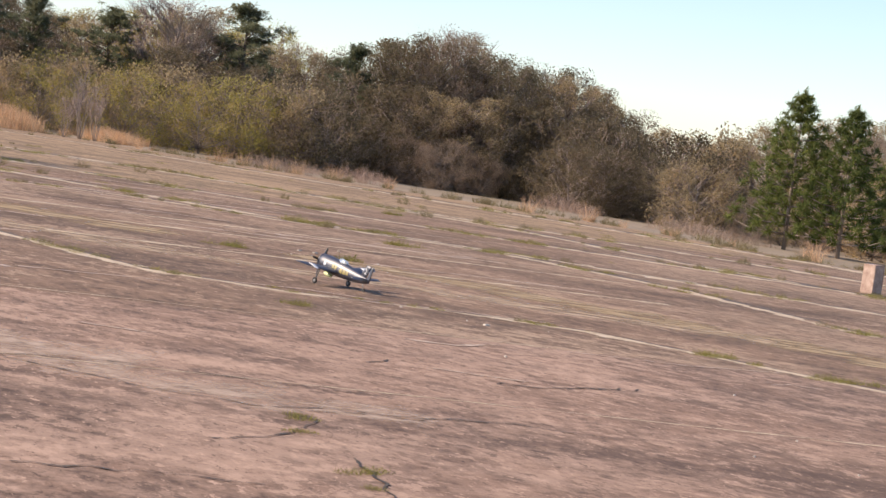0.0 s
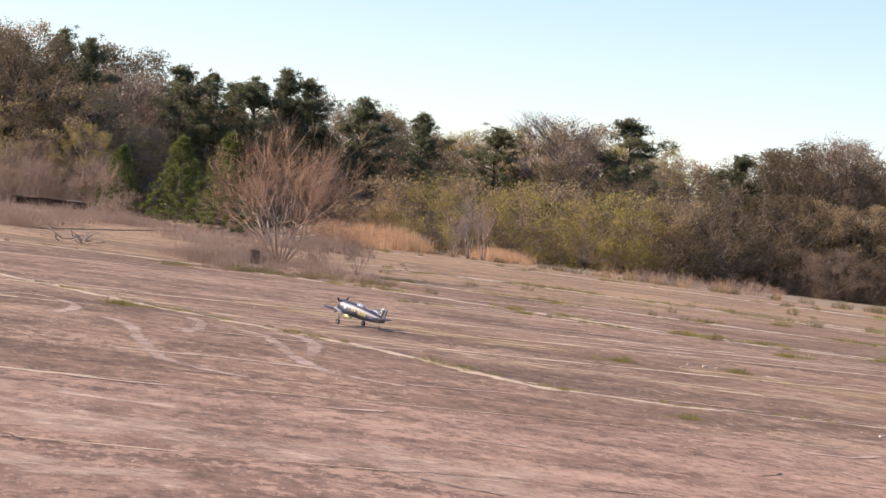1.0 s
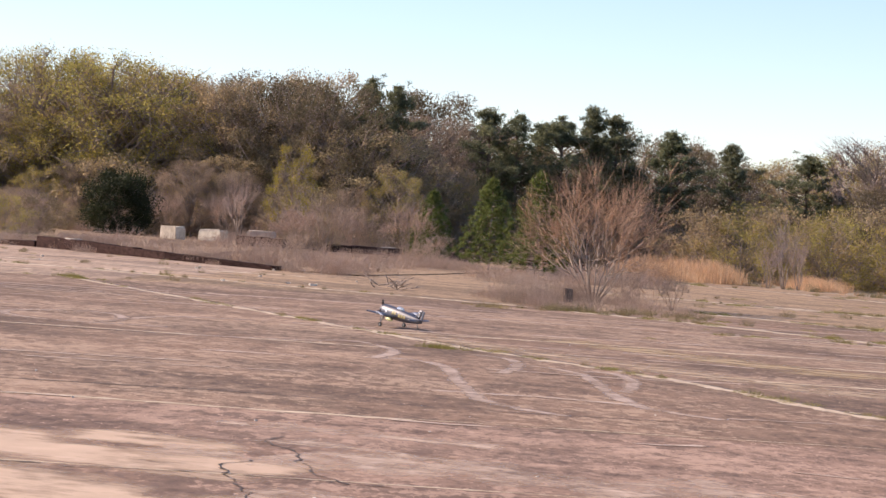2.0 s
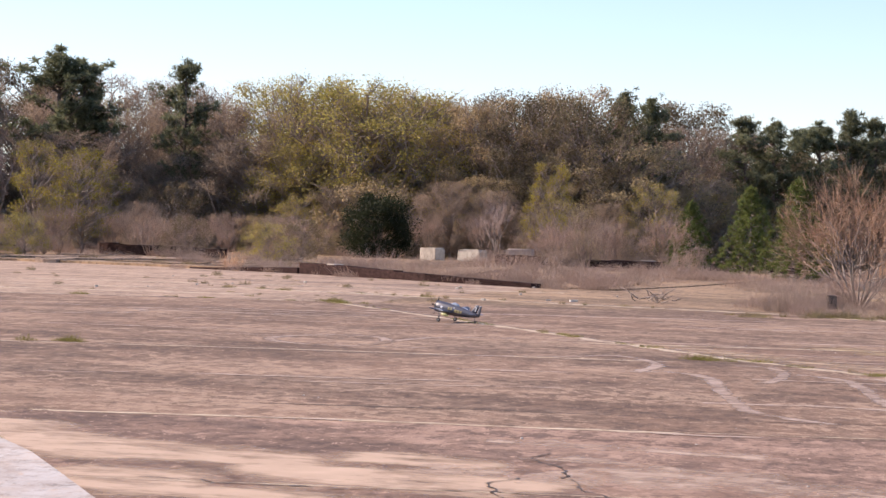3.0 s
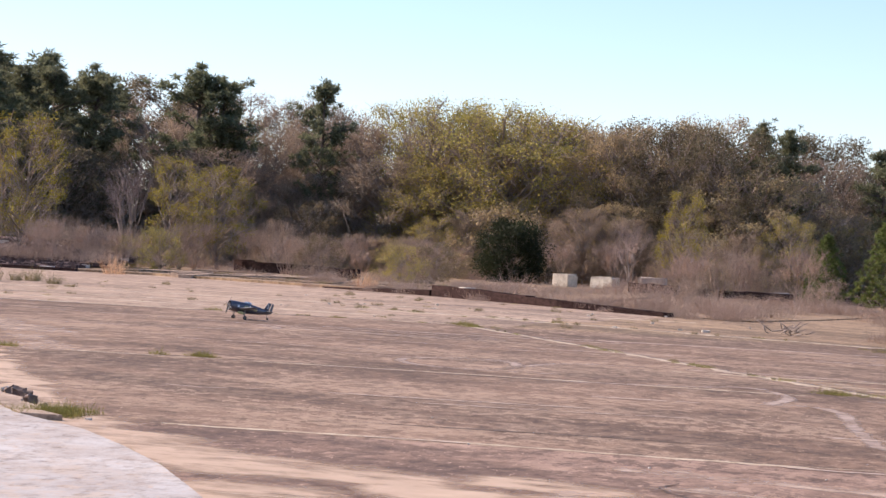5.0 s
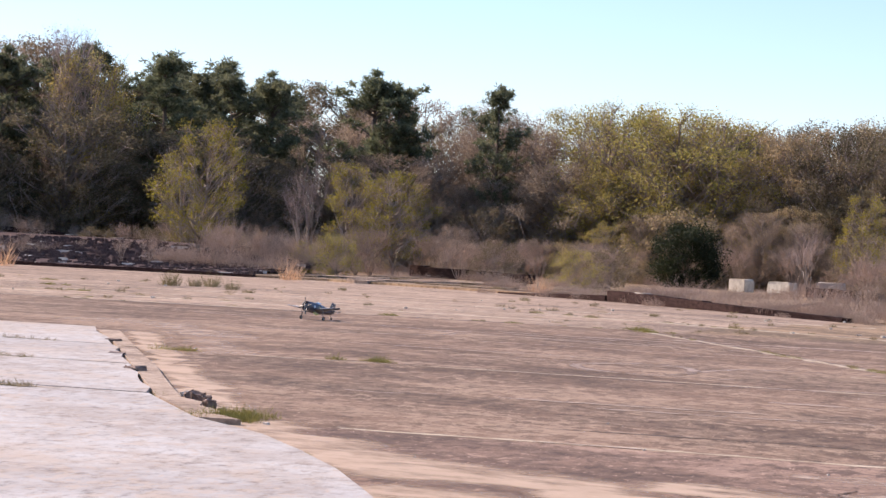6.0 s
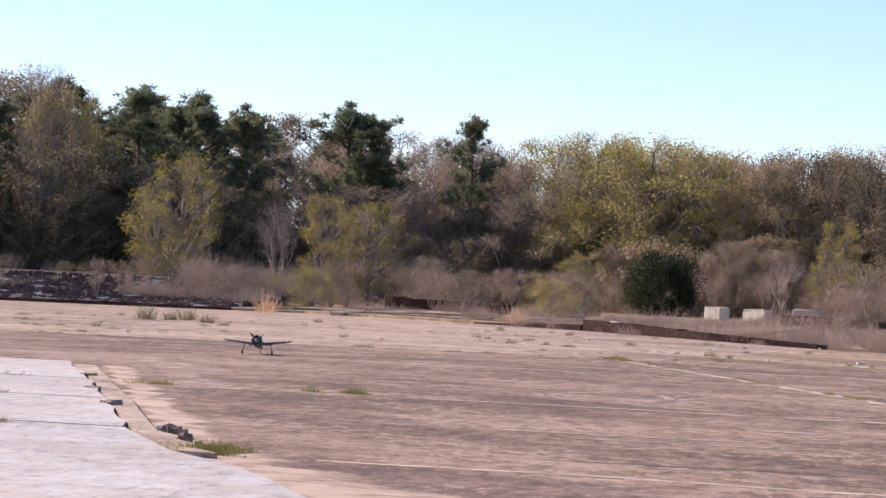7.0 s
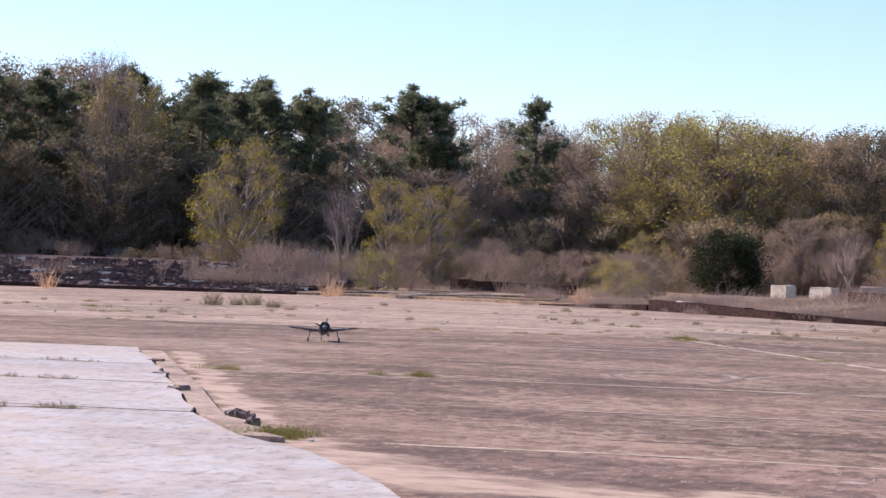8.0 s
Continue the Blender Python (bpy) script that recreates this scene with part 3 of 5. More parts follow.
for i, (line, w) in enumerate((([(-16.5, 37.6), (-13.9, 32.4), (-11.4, 27.4), (-9.6, 23.8), (-8.2, 20.9)], 0.7), ([(-8.2, 20.6), (-6.9, 18.9), (-5.6, 17.5), (-4.2, 16.8), (-2.6, 15.9), (-1.2, 15.2)], 1.5),
                              ([(-5.4, 15.9), (-4.0, 14.6), (-2.6, 13.8), (-1.4, 13.4)], 1.3), ([(-3.6, 17.4), (-2.6, 17.2), (-1.8, 16.6)], 0.8))):
    ribbon("washed_soil", line, w, 0.0010 + 0.0001 * i, ORANGE, "peach-coloured sandy soil washed over the concrete", 31 + 40 * i, 0.4, 0.4, "soil")
for i, (line, w) in enumerate((([(-20.0, 42.0), (-17.0, 40.5), (-14.4, 37.0)], 1.8), ([(-14.6, 36.0), (-13.2, 33.4), (-12.2, 31.5)], 0.9))):
    ribbon("bare_patch", line, w, 0.0013 + 0.0001 * i, EROSION, "pale scoured patch of concrete", 230 + i, 0.4, 0.4, "concrete")
for i, (line, w) in enumerate((([(6.5, 31.0), (8.8, 28.3), (10.4, 26.0), (12.4, 23.0), (14.5, 20.5)], 1.5), ([(0.5, 37.5), (3.0, 34.5), (5.2, 31.6)], 1.3))):
    ribbon("ochre_soil", line, w, 0.0006 + 0.0001 * i, OCHRE, "ochre soil drifted over the slabs", 240 + i, 0.4, 0.4, "soil")
ribbon("sand_drift", [(-2.0, 36.5), (1.0, 32.0), (4.2, 28.2), (7.5, 26.5), (11.5, 24.5)], 1.1, 0.0008, DRIFT, "sandy soil drifted over the slabs", 33, 0.4)
TRACKS = [[(-1.9, 29.1), (-1.3, 29.4), (-0.8, 28.3), (-0.6, 25.9), (-0.4, 24.3), (-0.2, 23.0), (0.6, 21.8)],
          [(0.2, 29.8), (0.8, 28.9), (1.0, 27.6), (1.1, 25.9), (1.4, 23.7), (2.2, 22.6)],
          [(-0.6, 31.3), (-0.1, 31.1), (0.1, 29.7), (-0.1, 27.7)],
          [(0.9, 29.1), (1.3, 29.2), (1.5, 27.8), (1.3, 25.6)],
          [(-5.2, 31.6), (-3.1, 32.3), (-2.3, 33.0), (-1.6, 31.1), (-1.8, 29.0)],
          [(-5.0, 33.5), (-7.0, 33.6), (-7.9, 35.1), (-7.4, 36.6), (-6.5, 36.6), (-6.0, 35.0), (-6.1, 33.8), (-5.6, 36.8), (-4.2, 37.4)],
          [(-20, 48.6), (-14.0, 46.5), (-12.6, 44.0), (-14.5, 42.2), (-20, 41.5)]]
for i, p in enumerate(TRACKS):
    ribbon("tyre_track", arc(p), 0.22, 0.0034 + 0.0001 * i, DUST, "pale curved tyre track in the dust", 50 + i, 0.15, 0.2, "track")
for i in range(64):
    r = np.random.default_rng(70 + i)
    x0, y0 = -17 + 26 * r.random(), 17 + 34 * r.random() ** 0.9
    if x0 < pad_right(min(y0, 36)) + 1:
        continue
    ln = (1.5 + 4.5 * r.random()) * y0 / 40
    ribbon("dust_streak", [(x0, y0), (x0 + ln * 0.5, y0 + 0.15 * r.normal()), (x0 + ln, y0 + 0.3 * r.normal())], (0.07 + 0.16 * r.random()) * y0 / 35, 0.0042 + 0.00002 * i, STREAK, "pale wind-blown dust streak", 120 + i, 0.5, 0.3, "track")
CRACKS = [[(3.0, 13.8), (3.5, 14.0), (4.0, 13.9), (4.35, 14.1), (4.7, 14.2)], [(5.2, 16.5), (5.7, 16.7), (6.5, 17.1)], [(1.4, 15.1), (2.2, 14.2), (3.0, 13.8)], [(1.1, 10.8), (1.9, 10.85), (2.4, 10.8)],
          [(3.1, 13.6), (3.2, 13.4), (3.0, 12.9), (2.7, 12.5), (2.3, 12.2)], [(3.2, 13.8), (3.9, 14.0), (4.7, 14.2), (5.4, 13.9)], [(3.1, 12.0), (3.1, 11.5), (3.0, 10.8), (3.1, 10)],
          [(-1.95, 18.4), (-1.75, 18.1), (-1.85, 17.5), (-1.6, 17.0), (-1.45, 16.4), (-1.3, 15.5), (-1.0, 15.0)], [(-1.8, 16.2), (-1.95, 15.7), (-1.7, 14.6), (-1.5, 13.8)], [(5.3, 16.6), (5.7, 16.6), (6.8, 17.4)],
          [(4.4, 17.2), (4.9, 17.7), (5.2, 17.6)], [(-4.4, 15.3), (-3, 15.0), (-1.8, 15.2), (0.2, 14.9), (2.2, 15.4), (4.0, 15.0)], [(3.8, 24.0), (5.2, 23.4), (6.6, 23.2), (7.6, 23.0)], [(0.5, 18.6), (1.2, 19.2), (2.0, 19.0)]]


def jagged(points, seed):
    """A crack's wandering line through a few points."""
    r = np.random.default_rng(seed)
    out = []
    for (x0, y0), (x1, y1) in zip(points, points[1:]):
        n = max(2, int(math.hypot(x1 - x0, y1 - y0) / 0.13))
        out += [(x0 + (x1 - x0) * k / n + r.normal() * 0.022, y0 + (y1 - y0) * k / n + r.normal() * 0.035) for k in range(n)]
    return out + [points[-1]]


for i, p in enumerate(CRACKS):
    ribbon("crack", jagged(p, 940 + i), 0.015, 0.0055 + 0.00005 * i, CRACK, "dark dirt-filled crack in the concrete", 90 + i, 1.2, 0.06, "crack")

# ------------------------------------------------------------------ platform of a vanished building behind the apron
platform = structure("platform", "low foundation platform overgrown with dry brush", "foundation")
FRONT = [(-90, 97), (-50, 97), (-33, 96.0), (-24, 90.5), (-18, 85.6), (-12.0, 78.7), (-8.0, 73.5), (-5.0, 71.8)]
part("platform_slab", laid(ring(FRONT[:6] + [(-12, 214), (-90, 260)], -0.1, 0.10)), TAN, platform)
part("platform_slab", laid(ring(FRONT[5:] + [(-3, 80), (2, 108), (30, 190), (-12, 214)], -0.1, 0.035)), TAN, platform)


slab_rng = np.random.default_rng(88)
for k in range(46):
    az, d = 11.8 + 8.2 * slab_rng.random(), 88 + 24 * slab_rng.random()
    x, y = -math.sin(math.radians(az)) * d, math.cos(math.radians(az)) * d
    if y < float(np.interp(x, [a for a, b in FRONT], [b for a, b in FRONT])) + 1:
        continue
    w, dp, z = 0.5 + 1.9 * slab_rng.random() ** 1.5, 0.5 + 1.4 * slab_rng.random(), 0.10 + 0.003 * (d - 86)
    shape = [(x - w, y - dp * (0.7 + 0.5 * slab_rng.random())), (x - 0.2 * w, y - dp), (x + w, y - dp * (0.5 + 0.5 * slab_rng.random())), (x + 0.9 * w, y + dp), (x - 0.8 * w, y + dp * 0.8)]
    part("broken_slab", laid(ring(shape, 0.0, z + 0.05 * slab_rng.random())), TAN if slab_rng.random() < 0.6 else SAND, platform)


def low_wall(name, p, q, z0, h0, h1, thick, label, seed):
    """A broken low brick wall from p to q, its top falling from h0 to h1 in ragged courses, with a stone coping here and there."""
    r = np.random.default_rng(seed)
    d = Vector((q[0] - p[0], q[1] - p[1]))
    n = d.normalized()
    root = tagged(new(name), label, "wall", kind="structure")
    count = max(3, int(d.length / 0.55))
    rise = 1.0
    side = Vector((-n.y, n.x)) * thick
    for i in range(count):
        a, b = Vector(p) + d * (i / count), Vector(p) + d * ((i + 0.999) / count)
        h = (h0 + (h1 - h0) * i / count) * rise
        rise = min(1.10, max(0.85, rise + 0.04 * r.normal()))
        part("brick_panel", laid(ring([tuple(a), tuple(b), tuple(b + side), tuple(a + side)], z0, z0 + h)), DARKBRICK, root)
        if r.random() < 0.05:
            part("coping_stone", laid(ring([tuple(a), tuple(b), tuple(b + side), tuple(a + side)], z0 + h, z0 + h + 0.03)), PALESTONE, root)
    return root


low_wall("platform_wall_0", (-23.5, 89.4), (-18.1, 84.9), 0.0, 0.06, 0.26, 0.4, "dark stained brick face of the old platform", 8)
low_wall("platform_wall", (-18, 84.8), (-7.8, 72.3), 0.0, 0.42, 0.15, 0.4, "dark stained brick face of the old platform", 1)
low_wall("platform_wall_3", (-66, 96.5), (-36.5, 95.6), 0.0, 0.30, 0.12, 0.4, "dark broken brick edge of the old platform", 3)
low_wall("ledge_wall", (-14.5, 117), (-8.5, 113.5), 0.1, 0.50, 0.42, 0.5, "dark low ledge behind the brush", 4)
low_wall("ledge_wall_2", (-8.3, 113.5), (3, 108), 0.1, 0.40, 0.30, 0.5, "dark low ledge behind the brush", 5)
low_wall("ledge_wall_3", (-36, 118), (-28, 112.5), 0.1, 0.6, 0.5, 0.5, "dark low ledge behind the brush", 6)
low_wall("ledge_wall_4", (-66, 128), (-45, 120), 0.1, 1.65, 1.3, 0.5, "dark low ledge behind the brush", 7)

# fallen brick on the bank between the wall and the ledge
bank_rng = np.random.default_rng(41)
bank = tagged(new("rubble_bank", mesh_of("rubble_bank", *laid(([(-72, 97.2, 0.1), (-50, 97, 0.16), (-37.5, 96.4, 0.10), (-38.5, 106, 0.55), (-47, 117, 1.3), (-72, 126, 1.5)], [(0, 1, 4, 5), (1, 2, 3, 4)])), RUSTBRICK)), "bank of dark rubble and fallen brick", "rubble", kind="structure")
soup = Soup()
pale = Soup()
for i in range(2400):
    x, k = -70 + 32.5 * bank_rng.random(), bank_rng.random()
    y = 96.7 + k * (12 + (-37 - x) * 0.25)
    z = 0.12 + k * (0.45 + 0.75 * min(1.0, (-37.5 - x) / 10))
    s = pale if bank_rng.random() < 0.018 else soup
    w, d, h = (0.05 + 0.16 * bank_rng.random() ** 2) * (2.2 if s is pale else 1.0), 0.06 + 0.08 * bank_rng.random(), 0.02 + 0.04 * bank_rng.random()
    a = bank_rng.random() * 0.8 - 0.4
    c, sn = math.cos(a), math.sin(a)
    vv, ff = ring([(x + c * p - sn * q, y + sn * p + c * q) for p, q in ((-w, -d), (w, -d), (w, d), (-w, d))], z - 0.1, z + h)
    s.add(*laid((vv, ff)))
tagged(new("brick_rubble", mesh_of("brick_rubble", *soup.both, RUSTBRICK)), "heaps of dark fallen brick", "rubble", kind="stuff")
tagged(new("stone_rubble", mesh_of("stone_rubble", *pale.both, PALESTONE)), "pale broken slabs among dark brick", "rubble", kind="stuff")

# ------------------------------------------------------------------ woods
SKYLINE = [(40, 4.3), (28.3, 4.6), (27.0, 4.36), (25.7, 4.9), (24.4, 4.0), (23.3, 4.3), (21.7, 3.9), (19.6, 3.7), (18.1, 4.1), (16.7, 3.25), (14.9, 3.5), (13.4, 3.3),
           (12.0, 3.6), (10.3, 3.66), (8.6, 3.17), (7.3, 3.4), (5.8, 3.45), (3.9, 3.45), (2.3, 3.3), (0.9, 2.8), (-1.0, 2.8), (-1.7, 2.9), (-3.7, 2.5), (-4.4, 2.0),
           (-5.2, 2.25), (-7.0, 2.2), (-8.4, 2.6), (-10.2, 2.5), (-12.1, 2.2), (-13.7, 1.9), (-15.5, 2.75), (-17.0, 2.3), (-18.8, 2.2), (-20.1, 1.55), (-22.3, 0.85), (-24.3, 1.8), (-27, 2.2), (-40, 2.4)]
EDGE_DIST = [(-40, 60), (-27, 72), (-20, 84), (-13, 97), (-8, 110), (-2, 122), (5, 136), (12, 145), (20, 147), (28, 142), (40, 135)]


def sky_angle(az):
    s = SKYLINE[::-1]
    return float(np.interp(az, [a for a, b in s], [b for a, b in s]))


def edge_dist(az):
    return float(np.interp(az, [a for a, b in EDGE_DIST], [b for a, b in EDGE_DIST]))


def height_at(az, dist, k=1.0):
    return (dist * math.tan(radians(sky_angle(az) - (-0.38 if az > 13 else -0.12 if az > 2 else -0.10))) + EYE) * k


def floor_z(x, y):
    return 0.16 if y > 88 and x < 0 else -0.06


oaks = [broadleaf("oak_tree", 100 + i, OAK, BARK, 115, 200, 0.0066, 0.080, 0.46, 0.04, 0.45, "scrubby oak with dull olive-grey leaves") for i in range(4)]
dark_oaks = [broadleaf("evergreen_oak", 150 + i, DARKOAK, BARK, 115, 210, 0.0066, 0.080, 0.46, 0.04, 0.25, "dense evergreen oak with dark olive-brown leaves") for i in range(3)]
springs = [broadleaf("spring_tree", 200 + i, SPRING, BARK, 100, 175, 0.0058, 0.082, 0.42, 0.06, 0.6, "slender tree in fresh yellow-green spring leaf") for i in range(4)]
maples = [broadleaf("budding_tree", 300 + i, MAPLE, BARK, 100, 170, 0.0052, 0.085, 0.42, 0.05, 0.9, "twiggy tree in reddish-brown bud") for i in range(3)]
pines = [pine_tree("pine_tree", 400 + i, "tall dark pine with an open ragged crown") for i in range(4)]
young = [young_pine("young_pine", 500 + i, "bright green young pine, leafy to the ground") for i in range(3)]
lacy = [broadleaf("bare_tree", 660 + i, TWIG, PALEBARK, 60, 55, 0.0050, 0.085, 0.34, 0.25, 1.0, "leafless tree with a fine pale grey crown") for i in range(2)]
greys = [bare_tree("bare_tree", 600 + i, "leafless pale grey tree", TWIG, 5, 0.35, bark=BARK) for i in range(2)]
yellows = [broadleaf("yellow_tree", 650 + i, YELLOW, BARK, 60, 110, 0.0072, 0.075, 0.34, 0.20, 0.8, "slender tree with sparse olive-yellow new leaves") for i in range(2)]
TEMPLATES = lacy + dark_oaks + oaks + springs + maples + pines + young + greys + yellows

KINDS = [(20, 60, "pppmpdp"), (16.5, 20, "mpdmpm"), (13, 16.5, "msmms"), (8.6, 13, "ssmsss"), (6.2, 8.6, "odmdos"), (3.2, 6.2, "dodddo"), (1.4, 3.2, "mdmom"), (-5, 1.4, "pdopdm"), (-12.5, -5, "ssodoss"), (-21, -12.5, "dddodod"), (-24, -21, "mdo"), (-60, -24, "oym")]
BANK = dict(d=dark_oaks, o=oaks, s=springs, m=maples, p=pines, y=young, g=lacy)
rng = np.random.default_rng(5)
for row, (lo, hi, back, step) in enumerate(((0.92, 1.02, 18, 1.35), (0.76, 0.97, 9, 1.35), (0.42, 0.72, 2.5, 1.4), (0.78, 0.90, 26, 2.2))):
    az = -38.0 + row * 0.5
    while az < 38:
        az += step * (0.75 + 0.5 * rng.random())
        kinds = next(k for a, b, k in KINDS if a <= az < b)
        kind = kinds[int(rng.random() * len(kinds))]
        if row == 2 and kind == "p":
            kind = "d" if rng.random() < 0.35 else "p"
        d = edge_dist(az) + back + 6 * rng.random()
        h = height_at(az, d, lo + (hi - lo) * rng.random())
        if az > 14:
            h *= 0.985
        x, y = spot(az, d)
        bank_of = BANK[kind]
        wide = (1.25 if kind == "p" else 1.0) * (0.9 + 0.3 * rng.random())
        if row == 2:
            wide *= 1.4
        put(bank_of[int(rng.random() * len(bank_of))], x, y, floor_z(x, y), h, rng.random() * 360, wide)
# trees that rise over the others
for az, el, kind, wide in ((27.2, 4.5, "p", 1.2), (25.6, 5.05, "g", 0.5), (25.2, 4.5, "s", 0.7), (23.3, 4.45, "p", 1.3), (21.6, 4.0, "p", 1.2), (20.6, 4.25, "p", 1.2), (18.0, 4.42, "p", 1.35), (17.4, 3.9, "p", 1.1),
                           (14.9, 4.05, "p", 0.9), (12.0, 3.85, "s", 1.0), (10.3, 3.75, "s", 1.5), (9.4, 3.6, "s", 1.3), (7.4, 3.4, "o", 1.0), (5.9, 3.5, "d", 1.0), (4.8, 3.4, "d", 1.0), (3.9, 3.6, "p", 0.9), (3.2, 3.45, "p", 0.9), (0.9, 2.9, "p", 1.1), (0.2, 2.85, "p", 1.0),
                           (-0.9, 3.0, "p", 1.5), (-1.7, 3.22, "p", 1.1), (-2.3, 3.0, "p", 1.0), (-3.7, 2.72, "p", 1.4), (-5.2, 2.5, "p", 1.1), (-7.1, 2.35, "p", 1.5), (-8.5, 2.85, "g", 1.2), (-9.0, 2.6, "m", 0.9), (-10.4, 2.85, "p", 1.4),
                           (-13.2, 2.25, "p", 1.1), (-15.7, 3.0, "m", 0.8), (-15.2, 2.75, "d", 1.0), (-14.6, 2.5, "d", 1.1), (-16.8, 2.5, "d", 1.1), (-17.8, 2.25, "d", 1.0), (-18.8, 2.2, "o", 1.0), (-19.9, 1.6, "d", 1.2)):
    d = edge_dist(az) + 7
    x, y = spot(az, d)
    bank_of = BANK[kind]
    put(bank_of[int(rng.random() * len(bank_of))], x, y, floor_z(x, y), d * math.tan(radians(el - (0.10 if az > 2 else 0.02))) + EYE, rng.random() * 360, wide)
for x, y, h, t in ((30.6, 67.4, 5.2, 0), (31.3, 64.9, 4.8, 1), (33.2, 64.4, 4.9, 2), (35.5, 63.5, 5.0, 0), (0.7, 85.0, 4.1, 1), (-1.2, 95.0, 4.0, 2), (-4.0, 105, 3.5, 0)):
    put(young[t], x, y, -0.03, h, x * 40, 1.0)
# low growth that closes the foot of the wood
shrub = broadleaf("shrub", 710, OAK, BARK, 62, 95, 0.017, 0.15, 0.75, 0.02, 0.6, "low olive-brown shrub at the wood's edge", "shrub")
shrub_b = broadleaf("twiggy_shrub", 711, MAPLE, BARK, 60, 110, 0.0125, 0.16, 0.75, 0.02, 1.0, "low twiggy brown shrub at the wood's edge", "shrub")
shrub_c = broadleaf("spring_shrub", 712, SPRING, BARK, 60, 110, 0.014, 0.16, 0.75, 0.02, 0.6, "low yellow-green shrub at the wood's edge", "shrub")
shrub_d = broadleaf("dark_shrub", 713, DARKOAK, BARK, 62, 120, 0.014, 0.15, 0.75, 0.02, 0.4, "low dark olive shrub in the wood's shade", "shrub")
TEMPLATES += [shrub, shrub_b, shrub_c, shrub_d]
for row, (back, lo, hi) in enumerate(((0.5, 1.4, 2.8), (4.5, 2.4, 4.4))):
    az = -36.0
    while az < 36:
        az += 0.8 + 0.5 * rng.random()
        d = edge_dist(az) + back + 4 * rng.random()
        x, y = spot(az, d)
        k = rng.random()
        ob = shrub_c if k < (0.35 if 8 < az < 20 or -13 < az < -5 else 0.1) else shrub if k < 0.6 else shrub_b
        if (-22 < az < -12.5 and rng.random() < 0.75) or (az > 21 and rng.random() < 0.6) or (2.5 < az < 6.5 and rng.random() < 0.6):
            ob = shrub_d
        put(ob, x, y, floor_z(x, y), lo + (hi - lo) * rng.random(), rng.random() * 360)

az = 1.0
while az < 21:
    az += 0.75 + 0.4 * rng.random()
    x, y = spot(az, edge_dist(az) - 3 + 4 * rng.random())
    ob = (shrub_b, maples[0], shrub, maples[1], springs[1], shrub_d, maples[2])[int(rng.random() * 7)]
    put(ob, x, y, floor_z(x, y), 2.2 + 2.4 * rng.random(), rng.random() * 360, 0.9 if ob in (shrub_b, shrub_c, shrub_d) else 1.05)
for az, back, h, ob in ((-4.6, -3, 3.4, shrub), (-5.6, -5, 3.0, shrub_c), (-6.6, -2, 3.6, shrub), (-7.7, -4, 3.2, shrub_c), (-8.6, 0, 3.8, shrub), (-9.6, -3, 3.0, shrub_c), (-10.5, -1, 3.6, shrub_c), (-11.1, 3, 4.2, shrub_d), (-11.8, 0, 3.6, shrub), (-12.6, 1, 3.4, shrub_d)):
    x, y = spot(az, edge_dist(az) + back)
    put(ob, x, y, floor_z(x, y), h, az * 77, 1.0)

# ------------------------------------------------------------------ single trees and bushes that stand out
red_tree = bare_tree("crape_tree", 801, "leafless reddish many-stemmed tree in a patch of dry brush", REDTWIG, 14, 0.92, 0.0032, 0.12, BARK, 0.0066)
juniper = broadleaf("juniper_bush", 802, JUNIPER, BARK, 120, 240, 0.016, 0.17, 0.50, 0.03, 0.0, "dense dark green round juniper bush", "bush")
TEMPLATES += [red_tree, juniper]
put(red_tree, 2.05, 60.0, -0.03, 3.9, 20, 0.92)
put(juniper, -22.9, 130.0, 0.1, 3.5, 0, 1.12)
put(yellows[0], -44.8, 109.2, 0.2, 7.6, 0, 0.95)
put(yellows[1], -11.9, 117.4, 0.1, 5.4, 40, 0.8)
put(yellows[0], -38.8, 116, 0.1, 6.0, 90, 1.0)
put(yellows[1], -36.0, 115, 0.1, 5.6, 130, 1.1)
put(yellows[1], -50.5, 121, 0.1, 6.2, 200, 0.8)
put(greys[0], -40.0, 112, 0.1, 5.5, 60, 0.7)
put(greys[1], -15.0, 121.5, 0.1, 3.6, 0, 1.0)
for gx_, gy_, gh_ in ((11.2, 96.0, 2.7), (11.9, 96.6, 2.1), (10.5, 95.6, 1.8)):
    put(greys[0], gx_, gy_, -0.05, gh_, gx_ * 90, 0.8)
put(shrub_c, -36.2, 106.5, 0.1, 2.0, 0, 0.9)
put(shrub_c, -39.0, 110, 0.1, 1.6, 70, 0.9)
put(shrub_c, -24.5, 108, 0.1, 1.8, 120, 1.0)

dry = [thicket("dry_brush", 900 + i, "grey-brown patch of dry brush", BRUSH, 330, 1.5, 1.1, 0.0065, 0.9, 4) for i in range(4)]
puffs = [bare_tree("dead_bush", 930 + i, "leafless mauve-grey dead bush among brush", BRUSH, 10, 0.75, 0.006, 1.0, BRUSH, 0.008) for i in range(2)]
gold = thicket("golden_grass", 910, "patch of golden dry broomsedge grass", GOLD, 700, 1.6, 1.0, 0.012, 0.35, 0, "grass")
gold_clump = thicket("golden_clump", 911, "thin clump of tall golden dry grass", GOLD, 60, 0.32, 1.15, 0.010, 0.7, 1, "grass")
tuft = thicket("grass_tuft", 920, "green weeds growing from a joint", GREEN, 90, 0.26, 0.13, 0.0045, 1.4, 1, "grass")
dry_tuft = thicket("dry_tuft", 922, "small dry olive grass tuft on the concrete", OLIVE, 70, 0.22, 0.30, 0.006, 1.0, 2, "grass")
TEMPLATES.append(dry_tuft)
tagged(dry_tuft, kind="stuff")
